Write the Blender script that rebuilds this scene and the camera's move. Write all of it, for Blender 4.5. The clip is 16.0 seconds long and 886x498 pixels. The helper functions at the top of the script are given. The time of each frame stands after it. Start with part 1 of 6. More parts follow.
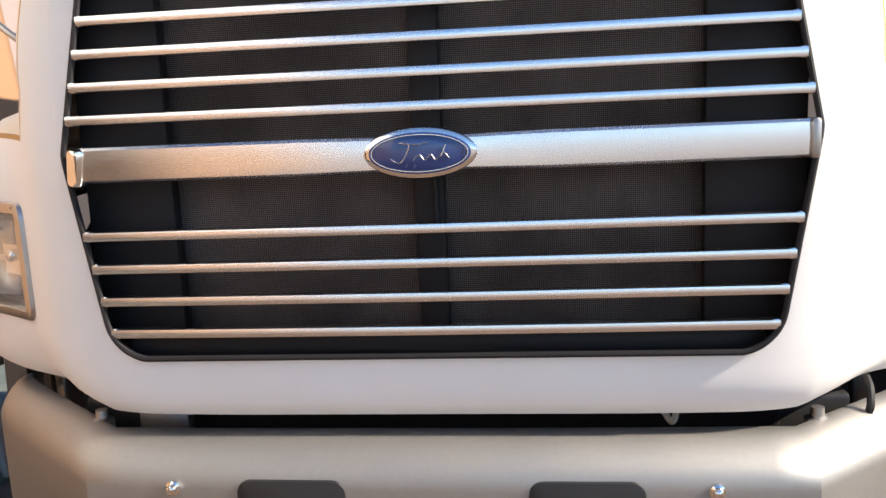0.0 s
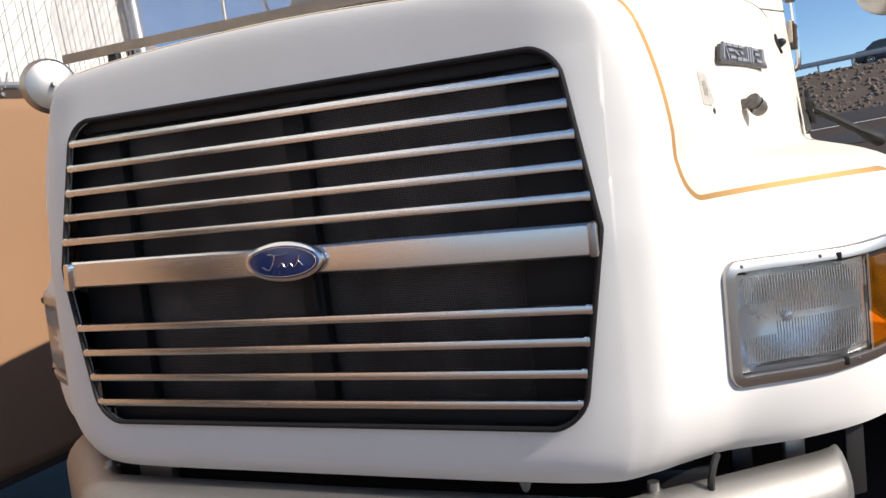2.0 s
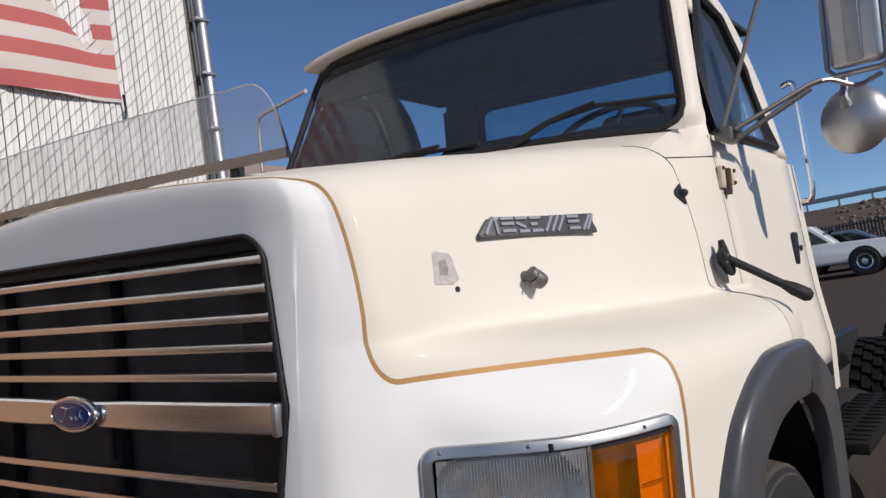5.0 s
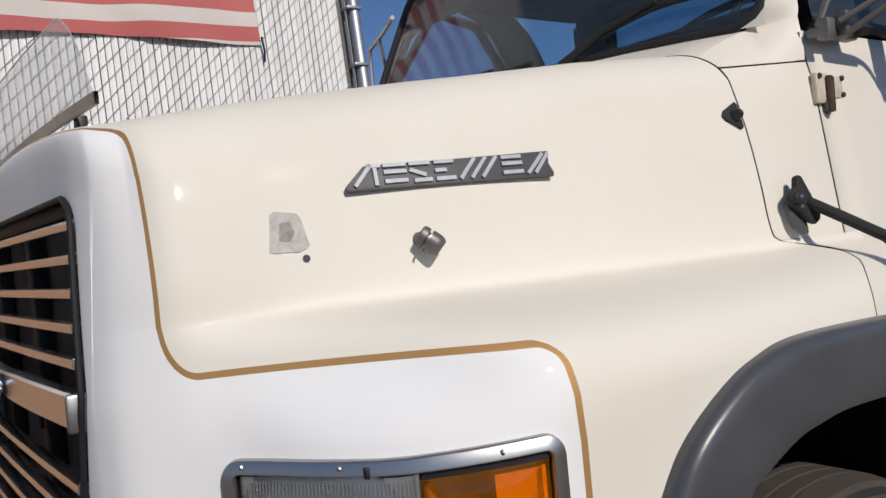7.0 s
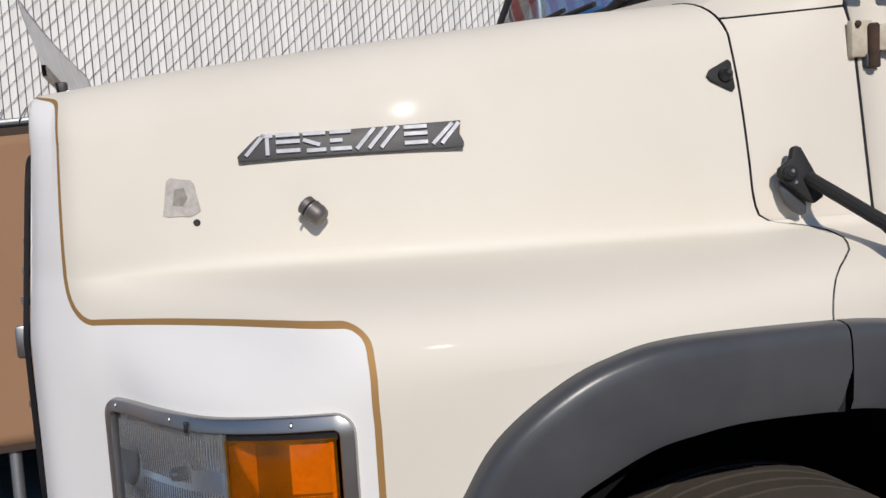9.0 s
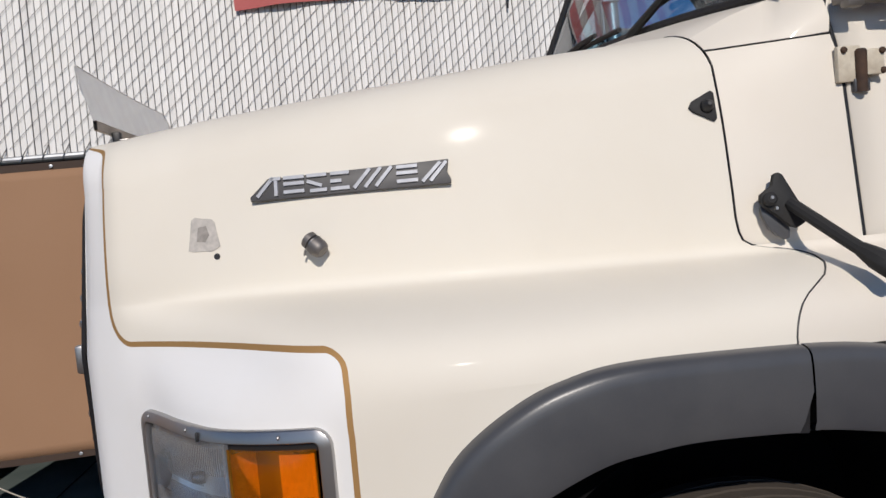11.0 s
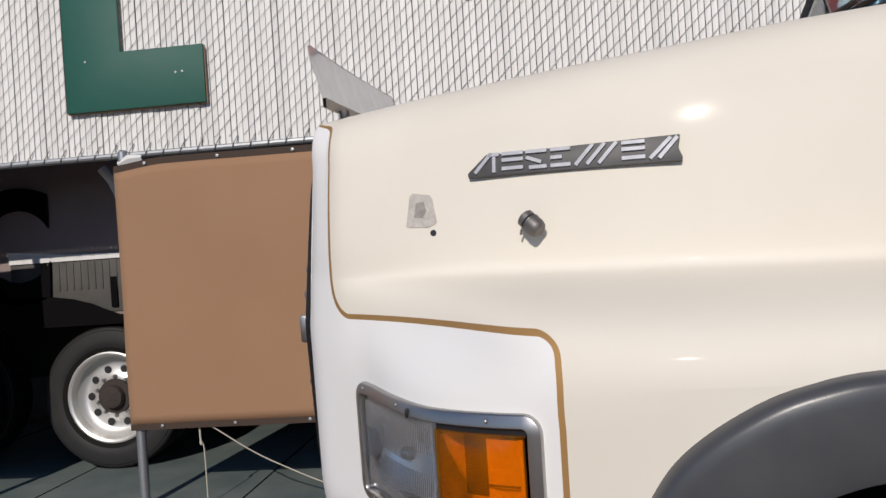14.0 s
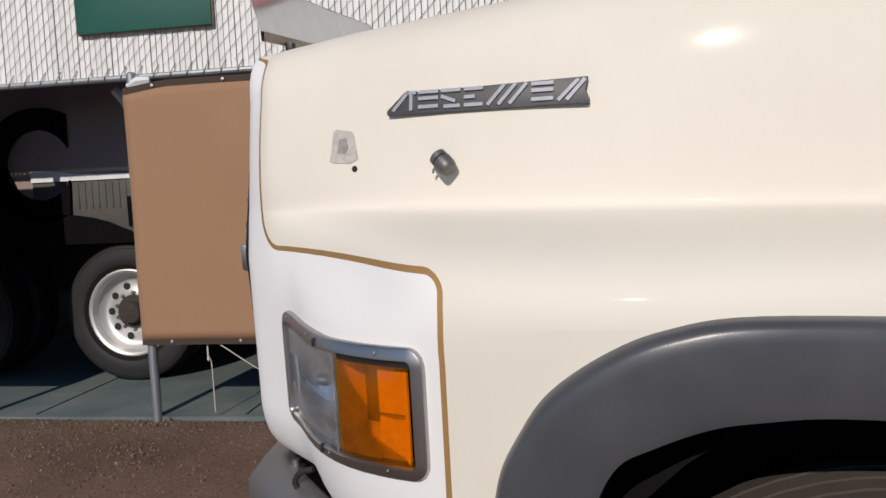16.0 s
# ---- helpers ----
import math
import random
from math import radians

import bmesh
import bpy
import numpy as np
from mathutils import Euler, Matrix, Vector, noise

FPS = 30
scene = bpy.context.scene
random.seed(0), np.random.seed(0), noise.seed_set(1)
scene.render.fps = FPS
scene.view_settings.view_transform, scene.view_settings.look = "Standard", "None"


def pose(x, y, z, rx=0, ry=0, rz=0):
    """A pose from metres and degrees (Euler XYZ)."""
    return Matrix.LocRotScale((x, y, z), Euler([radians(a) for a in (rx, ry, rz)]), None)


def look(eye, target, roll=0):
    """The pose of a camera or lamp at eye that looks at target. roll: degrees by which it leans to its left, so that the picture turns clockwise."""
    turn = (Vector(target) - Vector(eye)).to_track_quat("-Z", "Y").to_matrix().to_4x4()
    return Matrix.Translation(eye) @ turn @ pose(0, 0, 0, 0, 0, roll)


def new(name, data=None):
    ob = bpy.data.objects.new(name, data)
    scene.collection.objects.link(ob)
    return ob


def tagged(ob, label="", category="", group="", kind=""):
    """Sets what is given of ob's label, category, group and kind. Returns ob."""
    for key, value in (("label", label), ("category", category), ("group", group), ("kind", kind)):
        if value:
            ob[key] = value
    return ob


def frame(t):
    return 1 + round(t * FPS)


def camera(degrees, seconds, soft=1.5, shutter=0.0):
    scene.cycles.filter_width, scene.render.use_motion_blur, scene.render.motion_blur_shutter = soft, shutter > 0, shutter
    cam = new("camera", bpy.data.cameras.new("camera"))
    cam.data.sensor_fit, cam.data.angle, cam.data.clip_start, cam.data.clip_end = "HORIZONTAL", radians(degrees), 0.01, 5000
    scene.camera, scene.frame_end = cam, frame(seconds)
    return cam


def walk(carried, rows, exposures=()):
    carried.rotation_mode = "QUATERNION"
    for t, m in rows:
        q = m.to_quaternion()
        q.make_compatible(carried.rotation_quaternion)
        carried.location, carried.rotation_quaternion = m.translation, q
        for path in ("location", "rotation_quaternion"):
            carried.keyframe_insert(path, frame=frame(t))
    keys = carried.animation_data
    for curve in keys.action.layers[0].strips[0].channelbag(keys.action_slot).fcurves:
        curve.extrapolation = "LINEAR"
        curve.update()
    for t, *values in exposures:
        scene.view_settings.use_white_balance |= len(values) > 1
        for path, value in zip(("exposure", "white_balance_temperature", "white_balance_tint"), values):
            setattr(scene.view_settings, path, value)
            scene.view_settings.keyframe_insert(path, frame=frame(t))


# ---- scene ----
cam = camera(56.5, 16.0)
ROWS = [  # seconds, eye, point looked at, roll
    (0, (0.295, -1.329, 1.498), (0.045, 0.629, 1.175), -7.1),
    (0.5, (0.468, -1.305, 1.468), (0.039, 0.629, 1.189), -8.8),
    (1, (0.614, -1.268, 1.498), (0.025, 0.63, 1.277), -9.7),
    (1.5, (0.835, -1.351, 1.499), (0.09, 0.495, 1.304), -9.1),
    (2, (1.022, -1.411, 1.51), (0.254, 0.432, 1.386), -10.3),
    (2.5, (1.182, -1.326, 1.496), (0.434, 0.529, 1.47), -7.8),
    (3, (1.328, -1.255, 1.523), (0.495, 0.563, 1.537), -7.2),
    (3.5, (1.552, -1.245, 1.525), (0.597, 0.51, 1.598), -7.2),
    (4, (1.698, -1.25, 1.535), (0.691, 0.474, 1.648), -7.3),
    (4.2, (1.728, -1.233, 1.532), (0.696, 0.476, 1.662), -8.0),
    (6.3, (2.073, -0.575, 1.504), (0.675, 0.849, 1.626), -8.3),
    (6.5, (2.097, -0.507, 1.497), (0.645, 0.864, 1.598), -9.0),
    (7, (2.104, -0.276, 1.506), (0.491, 0.902, 1.597), -8.1),
    (7.5, (2.257, -0.083, 1.507), (0.543, 0.948, 1.508), -7.2),
    (8, (2.396, 0.059, 1.527), (0.574, 0.881, 1.489), -6.2),
    (8.5, (2.379, 0.211, 1.519), (0.508, 0.917, 1.477), -4.6),
    (9, (2.402, 0.301, 1.531), (0.49, 0.888, 1.489), -4.7),
    (9.2, (2.429, 0.338, 1.532), (0.495, 0.845, 1.499), -5.4),
    (11.5, (2.599, 0.502, 1.561), (0.62, 0.79, 1.556), -5.3),
    (12, (2.603, 0.498, 1.558), (0.615, 0.715, 1.555), -4.8),
    (12.5, (2.59, 0.462, 1.546), (0.592, 0.541, 1.547), -5.0),
    (13, (2.59, 0.443, 1.559), (0.591, 0.404, 1.579), -5.9),
    (13.5, (2.515, 0.447, 1.553), (0.519, 0.327, 1.593), -3.4),
    (14, (2.508, 0.505, 1.54), (0.52, 0.291, 1.551), -3.5),
    (14.5, (2.576, 0.594, 1.552), (0.615, 0.207, 1.494), -1.3),
    (15, (2.612, 0.662, 1.574), (0.669, 0.202, 1.472), -2.3),
    (15.5, (2.614, 0.711, 1.567), (0.654, 0.333, 1.447), -3.4),
    (16, (2.516, 0.748, 1.554), (0.549, 0.427, 1.385), -2.3),
]
walk(cam, [(t, look(eye, target, roll)) for t, eye, target, roll in ROWS],
     exposures=[(0, 1.6, 7380, 8), (1, 1.54, 7100, 6), (1.5, 1.18, 6980, 7), (2, 0.64, 6900, 8), (2.5, 0.2, 6720, 10), (3, -0.23, 6720, 10), (3.5, -0.42, 6700, 10), (4, -0.03, 6600, 10), (6.5, -0.1, 6520, 9), (7, -0.15, 6500, 9), (9, -0.17, 6480, 9), (12, -0.17, 6520, 10), (12.5, -0.2, 6570, 10), (13.5, -0.18, 6570, 10), (14, -0.17, 6570, 10), (15, 0.03, 6600, 10), (15.5, -0.1, 6600, 10), (16, -0.14, 6600, 10)])

# ---- light ----
SUN_EL, SUN_AZ = radians(30.5), (0.9945, -0.1045)  # height, and the way on the ground towards the sun
world = bpy.data.worlds.new("sky")
scene.world = world
world.use_nodes = True
wn, wl = world.node_tree.nodes, world.node_tree.links
sky = wn.new("ShaderNodeTexSky")
sky.sky_type = "NISHITA"
sky.sun_disc = False
sky.sun_elevation = SUN_EL
sky.sun_rotation = math.atan2(SUN_AZ[0], SUN_AZ[1])
sky.air_density, sky.dust_density, sky.ozone_density, sky.altitude = 0.95, 0.0, 5.0, 3000
wl.new(sky.outputs[0], wn["Background"].inputs[0])
wn["Background"].inputs[1].default_value = 0.098
sun_data = bpy.data.lights.new("sun", "SUN")
sun_data.energy, sun_data.angle, sun_data.color = 3.6, radians(0.53), (1.0, 0.925, 0.85)
sun = new("sun", sun_data)
sun.matrix_world = look((SUN_AZ[0] * 30 * math.cos(SUN_EL), SUN_AZ[1] * 30 * math.cos(SUN_EL), 30 * math.sin(SUN_EL)), (0, 0, 0))


# ---- materials ----
def material(name, color, rough=0.5, metal=0.0, spots=0.0, spot_scale=6.0, grain=0.0, grain_scale=120.0, bump=0.0, coat=0.0, second=None, spec=0.5, piece=0.0, coat_rough=0.06):
    """A surface with broad patches towards a second colour, a fine grain and a fine relief."""
    m = bpy.data.materials.new(name)
    m.use_nodes = True
    n, k = m.node_tree.nodes, m.node_tree.links
    b = n["Principled BSDF"]
    b.inputs["Roughness"].default_value = rough
    b.inputs["Metallic"].default_value = metal
    b.inputs["Coat Weight"].default_value = coat
    b.inputs["Coat Roughness"].default_value = coat_rough
    b.inputs["Specular IOR Level"].default_value = spec
    b.inputs["Base Color"].default_value = (*color, 1)
    tc = n.new("ShaderNodeTexCoord")
    out = None
    if spots or grain or piece:
        rgb = n.new("ShaderNodeRGB")
        rgb.outputs[0].default_value = (*color, 1)
        out = rgb.outputs[0]
    if spots:
        t = n.new("ShaderNodeTexNoise")
        t.inputs["Scale"].default_value, t.inputs["Detail"].default_value, t.inputs["Roughness"].default_value = spot_scale, 8, 0.6
        r = n.new("ShaderNodeMapRange")
        r.inputs["From Min"].default_value, r.inputs["From Max"].default_value, r.inputs["To Max"].default_value = 0.35, 0.75, spots
        mix = n.new("ShaderNodeMix")
        mix.data_type = "RGBA"
        mix.inputs["B"].default_value = (*(second or [c * 0.5 for c in color]), 1)
        k.new(tc.outputs["Object"], t.inputs["Vector"])
        k.new(t.outputs["Fac"], r.inputs["Value"])
        k.new(r.outputs["Result"], mix.inputs["Factor"])
        k.new(out, mix.inputs["A"])
        out = mix.outputs["Result"]
        rr = n.new("ShaderNodeMapRange")
        rr.inputs["To Min"].default_value, rr.inputs["To Max"].default_value = max(0.02, rough - 0.06), min(1, rough + 0.12)
        k.new(t.outputs["Fac"], rr.inputs["Value"])
        k.new(rr.outputs["Result"], b.inputs["Roughness"])
    g = None
    if grain or bump:
        g = n.new("ShaderNodeTexNoise")
        g.inputs["Scale"].default_value, g.inputs["Detail"].default_value = grain_scale, 5
        k.new(tc.outputs["Object"], g.inputs["Vector"])
    if grain:
        hsv = n.new("ShaderNodeHueSaturation")
        r = n.new("ShaderNodeMapRange")
        r.inputs["To Min"].default_value, r.inputs["To Max"].default_value = 1 - grain, 1 + grain
        k.new(g.outputs["Fac"], r.inputs["Value"])
        k.new(r.outputs["Result"], hsv.inputs["Value"])
        k.new(out, hsv.inputs["Color"])
        out = hsv.outputs["Color"]
    if piece:
        oi = n.new("ShaderNodeObjectInfo")
        r = n.new("ShaderNodeMapRange")
        r.inputs["To Min"].default_value, r.inputs["To Max"].default_value = 1 - piece, 1 + piece * 0.4
        hsv = n.new("ShaderNodeHueSaturation")
        k.new(oi.outputs["Random"], r.inputs["Value"])
        k.new(r.outputs["Result"], hsv.inputs["Value"])
        k.new(out, hsv.inputs["Color"])
        out = hsv.outputs["Color"]
    if out:
        k.new(out, b.inputs["Base Color"])
    if bump:
        bp = n.new("ShaderNodeBump")
        bp.inputs["Strength"].default_value, bp.inputs["Distance"].default_value = bump, 0.004
        k.new(g.outputs["Fac"], bp.inputs["Height"])
        k.new(bp.outputs["Normal"], b.inputs["Normal"])
    return m


def math_node(tree, op, a, b=None):
    m = tree.nodes.new("ShaderNodeMath")
    m.operation = op
    for i, v in enumerate((a, b)):
        if v is None:
            continue
        if isinstance(v, (int, float)):
            m.inputs[i].default_value = v
        else:
            tree.links.new(v, m.inputs[i])
    return m.outputs[0]


U1, U2, W1, STRIPE = 0.79, 1.394, 1.491, 0.0052


def hood_paint():
    """Cream body paint and a white nose, parted by a gold pin stripe with rounded corners (laid out in the body's own u, w metres)."""
    m = material("two_tone_paint", (0.8, 0.76, 0.66), 0.4, coat=0.016, coat_rough=0.11)
    t = m.node_tree
    n, k = t.nodes, t.links
    uv = n.new("ShaderNodeUVMap")
    uv.uv_map = "layout"
    sep = n.new("ShaderNodeSeparateXYZ")
    k.new(uv.outputs[0], sep.inputs[0])
    M = lambda op, a, b=None: math_node(t, op, a, b)
    drift = n.new("ShaderNodeMapRange")
    drift.inputs["From Min"].default_value, drift.inputs["From Max"].default_value, drift.inputs["To Max"].default_value = 1.36, 1.45, 0.006
    k.new(sep.outputs[1], drift.inputs["Value"])
    lean_in = n.new("ShaderNodeMapRange")
    lean_in.inputs["From Min"].default_value, lean_in.inputs["From Max"].default_value, lean_in.inputs["To Max"].default_value = 1.56, 1.85, 0.009
    k.new(sep.outputs[1], lean_in.inputs["Value"])
    u = M("ADD", M("ADD", sep.outputs[0], drift.outputs["Result"]), lean_in.outputs["Result"])
    # the stripe's long run rises slightly towards its outer corner
    rise = n.new("ShaderNodeMapRange")
    rise.inputs["From Min"].default_value, rise.inputs["From Max"].default_value, rise.inputs["To Min"].default_value, rise.inputs["To Max"].default_value = 0.86, 1.28, 0.0, -0.008
    k.new(u, rise.inputs["Value"])
    w = M("ADD", sep.outputs[1], rise.outputs["Result"])
    r1, r2 = 0.062, 0.03

    def corner(r, a, b):
        a, b = M("MAXIMUM", a, 0.0), M("MAXIMUM", b, 0.0)
        return M("SUBTRACT", r, M("SQRT", M("ADD", M("MULTIPLY", a, a), M("MULTIPLY", b, b))))
    quadrant = corner(r1, M("SUBTRACT", U1 + r1, u), M("SUBTRACT", W1 + r1, w))
    lamp_box = corner(r2, M("SUBTRACT", u, U2 - r2), M("SUBTRACT", w, W1 - r2))
    f = M("MINIMUM", M("MULTIPLY", lamp_box, -1.0), M("MAXIMUM", quadrant, M("SUBTRACT", u, (U1 + U2) / 2)))
    over = n.new("ShaderNodeMath")
    over.operation = "SMOOTH_MAX"
    over.inputs[2].default_value = 0.07
    k.new(f, over.inputs[0])
    k.new(M("SUBTRACT", w, 2.405), over.inputs[1])
    f = over.outputs[0]
    cream = M("GREATER_THAN", f, 0.0)
    gold = M("LESS_THAN", M("ABSOLUTE", f), STRIPE)
    tc = n.new("ShaderNodeTexCoord")
    dirt = n.new("ShaderNodeTexNoise")
    dirt.inputs["Scale"].default_value, dirt.inputs["Detail"].default_value = 3.0, 9
    k.new(tc.outputs["Object"], dirt.inputs["Vector"])

    def mix(fac, a, b):
        x = n.new("ShaderNodeMix")
        x.data_type = "RGBA"
        for s, v in (("Factor", fac), ("A", a), ("B", b)):
            if isinstance(v, (tuple, float)):
                x.inputs[s].default_value = v
            else:
                k.new(v, x.inputs[s])
        return x.outputs["Result"]
    c = mix(cream, (0.83, 0.82, 0.8, 1), (0.76, 0.709, 0.612, 1))
    rng = n.new("ShaderNodeMapRange")
    rng.inputs["From Min"].default_value, rng.inputs["From Max"].default_value, rng.inputs["To Max"].default_value = 0.45, 0.8, 0.16
    k.new(dirt.outputs["Fac"], rng.inputs["Value"])
    c = mix(rng.outputs["Result"], c, (0.55, 0.47, 0.36, 1))
    c = mix(gold, c, (0.46, 0.27, 0.105, 1))
    b = n["Principled BSDF"]
    k.new(c, b.inputs["Base Color"])
    k.new(M("MULTIPLY", gold, 0.55), b.inputs["Metallic"])
    rr = n.new("ShaderNodeMapRange")
    rr.inputs["To Min"].default_value, rr.inputs["To Max"].default_value = 0.56, 0.78
    k.new(dirt.outputs["Fac"], rr.inputs["Value"])
    k.new(rr.outputs["Result"], b.inputs["Roughness"])
    return m


PAINT = hood_paint()
CREAM = material("cream_paint", (0.765, 0.705, 0.61), 0.5, spots=0.12, spot_scale=3, second=(0.55, 0.47, 0.36), coat=0.1)
ALU = material("polished_aluminium", (0.78, 0.79, 0.82), 0.2, 1.0, spots=0.2, spot_scale=4, second=(0.68, 0.67, 0.66))
BRUSHED = material("brushed_aluminium", (0.38, 0.37, 0.355), 0.55, 1.0, spots=0.35, spot_scale=5, second=(0.36, 0.33, 0.3), grain=0.06, grain_scale=90, bump=0.06)
CHROME = material("chrome", (0.78, 0.78, 0.78), 0.1, 1.0, spots=0.2, spot_scale=20, second=(0.5, 0.5, 0.5))
STEEL = material("dull_steel", (0.42, 0.41, 0.4), 0.4, 1.0, spots=0.4, spot_scale=12)
ARMSTEEL = material("weathered_steel_tube", (0.22, 0.205, 0.19), 0.45, 0.75, spots=0.5, spot_scale=22, second=(0.12, 0.1, 0.085))
MIRRORBACK = material("dull_mirror_back", (0.5, 0.5, 0.51), 0.38, 0.85, spots=0.12, spot_scale=5, second=(0.4, 0.39, 0.38))
GALV = material("galvanised_steel", (0.4, 0.415, 0.43), 0.45, 0.8, spots=0.4, spot_scale=9, grain=0.08)
BLACK = material("black_satin_metal", (0.014, 0.014, 0.016), 0.45, spots=0.3, spot_scale=10, second=(0.03, 0.027, 0.023))
RIM = material("dull_aluminium_rim", (0.72, 0.71, 0.69), 0.42, 0.75, spots=0.3, spot_scale=9, second=(0.5, 0.47, 0.44))
DARKSTEEL = material("weathered_dark_steel", (0.2, 0.185, 0.175), 0.5, 0.7, spots=0.5, spot_scale=30, second=(0.07, 0.06, 0.053))
RUBBER = material("black_rubber", (0.02, 0.02, 0.021), 0.62, spots=0.4, spot_scale=8, second=(0.04, 0.036, 0.031), bump=0.15, spec=0.3)
TREAD = material("dusty_tyre", (0.011, 0.0102, 0.0098), 0.9, spots=0.7, spot_scale=5, second=(0.02, 0.017, 0.0145), grain=0.15, bump=0.3, spec=0.15)
TAN_TREAD = material("dusty_worn_tread", (0.05, 0.04, 0.032), 0.9, spots=0.7, spot_scale=6, second=(0.08, 0.064, 0.05), grain=0.15, bump=0.3)
FLARE = material("grey_plastic_flare", (0.058, 0.06, 0.067), 0.3, spots=0.35, spot_scale=4, second=(0.14, 0.138, 0.136), grain=0.05, grain_scale=300, bump=0.03)
BAFFLE = material("black_sooty_sheet", (0.014, 0.013, 0.015), 0.55, spots=0.3, spot_scale=8, second=(0.024, 0.022, 0.021), spec=0.25)
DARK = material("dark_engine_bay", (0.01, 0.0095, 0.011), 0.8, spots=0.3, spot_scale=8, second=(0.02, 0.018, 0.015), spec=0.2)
GREYPLATE = material("grey_badge_back", (0.075, 0.072, 0.072), 0.5, spots=0.3, spot_scale=30)
LETTER = material("silver_badge_letter", (0.36, 0.37, 0.4), 0.5, 0.45, spots=0.3, spot_scale=60, grain=0.05)
BLUE = material("blue_enamel", (0.012, 0.04, 0.17), 0.22, coat=0.6, spots=0.2, spot_scale=20)
SILVER = material("silver_trim", (0.72, 0.72, 0.73), 0.25, 0.9)


def mesh_material(name):
    """Woven wire insect screen over a radiator core: a fine grid of wires over a dark ground."""
    m = material(name, (0.012, 0.011, 0.011), 0.8, spec=0.1)
    t = m.node_tree
    n, k = t.nodes, t.links
    tc = n.new("ShaderNodeTexCoord")
    sep = n.new("ShaderNodeSeparateXYZ")
    k.new(tc.outputs["Object"], sep.inputs[0])
    M = lambda op, a, b=None: math_node(t, op, a, b)
    wire = lambda v: M("LESS_THAN", M("FRACT", M("MULTIPLY", v, 290.0)), 0.34)
    grid = M("MAXIMUM", wire(sep.outputs[0]), wire(sep.outputs[2]))
    dust = n.new("ShaderNodeTexNoise")
    dust.inputs["Scale"].default_value, dust.inputs["Detail"].default_value = 5.0, 6
    k.new(tc.outputs["Object"], dust.inputs["Vector"])
    ramp = n.new("ShaderNodeMapRange")
    ramp.inputs["From Min"].default_value, ramp.inputs["From Max"].default_value = 0.35, 0.7
    ramp.inputs["To Min"].default_value, ramp.inputs["To Max"].default_value = 0.4, 1.0
    k.new(dust.outputs["Fac"], ramp.inputs["Value"])
    x = n.new("ShaderNodeMix")
    x.data_type = "RGBA"
    x.inputs["A"].default_value, x.inputs["B"].default_value = (0.015, 0.013, 0.013, 1), (0.175, 0.15, 0.138, 1)
    k.new(M("MULTIPLY", grid, ramp.outputs["Result"]), x.inputs["Factor"])
    k.new(x.outputs["Result"], n["Principled BSDF"].inputs["Base Color"])
    return m


def glass_material(name, color=(1, 1, 1), rough=0.0, ior=1.45, cover=None):
    """Thin clear sheet: mostly see-through, with the gloss of glass on top; cover mixes in a film, for haze, scuffs and
    painted sky reflection.
    """
    m = bpy.data.materials.new(name)
    m.use_nodes = True
    t = m.node_tree
    n, k = t.nodes, t.links
    n.remove(n["Principled BSDF"])
    tr, gl, mx, fr = n.new("ShaderNodeBsdfTransparent"), n.new("ShaderNodeBsdfGlossy"), n.new("ShaderNodeMixShader"), n.new("ShaderNodeFresnel")
    tr.inputs[0].default_value = (*color, 1)
    gl.inputs["Roughness"].default_value = rough
    fr.inputs["IOR"].default_value = ior
    k.new(fr.outputs[0], mx.inputs[0])
    k.new(tr.outputs[0], mx.inputs[1])
    k.new(gl.outputs[0], mx.inputs[2])
    out = mx.outputs[0]
    if cover:
        d, m2, tx, tc = n.new("ShaderNodeAddShader"), n.new("ShaderNodeMixShader"), n.new("ShaderNodeTexNoise"), n.new("ShaderNodeTexCoord")
        for j, kind in enumerate(("ShaderNodeBsdfDiffuse", "ShaderNodeBsdfTranslucent")):
            film = n.new(kind)
            film.inputs[0].default_value = (*[c * 0.5 for c in cover[1]], 1)
            k.new(film.outputs[0], d.inputs[j])
        tx.inputs["Scale"].default_value, tx.inputs["Detail"].default_value = (cover[2] if len(cover) > 2 else 9), 7
        r = n.new("ShaderNodeMapRange")
        r.inputs["To Min"].default_value, r.inputs["To Max"].default_value = cover[0] * 0.7, cover[0] * 1.3
        if len(cover) > 2:
            r.inputs["From Min"].default_value, r.inputs["From Max"].default_value, r.inputs["To Min"].default_value = 0.3, 0.7, cover[0] * 0.5
        k.new(tc.outputs["Object"], tx.inputs["Vector"])
        k.new(tx.outputs["Fac"], r.inputs["Value"])
        k.new(r.outputs["Result"], m2.inputs[0])
        k.new(out, m2.inputs[1])
        k.new(d.outputs[0], m2.inputs[2])
        out = m2.outputs[0]
    k.new(out, n["Material Output"].inputs[0])
    return m


SCREEN = mesh_material("radiator_screen")
# the blue-grey film stands in for sky reflected in the cab glass
CABGLASS = glass_material("cab_glass", (0.6, 0.78, 0.86), 0.0, 1.5, (0.12, (0.42, 0.52, 0.62)))
ACRYLIC = glass_material("scuffed_acrylic", (0.97, 0.975, 0.975), 0.1, 1.4, (0.31, (1.0, 0.98, 0.96)))
LENS = glass_material("headlamp_lens", (0.95, 0.96, 0.97), 0.03, 1.5, (0.14, (0.97, 0.97, 0.96), 16))


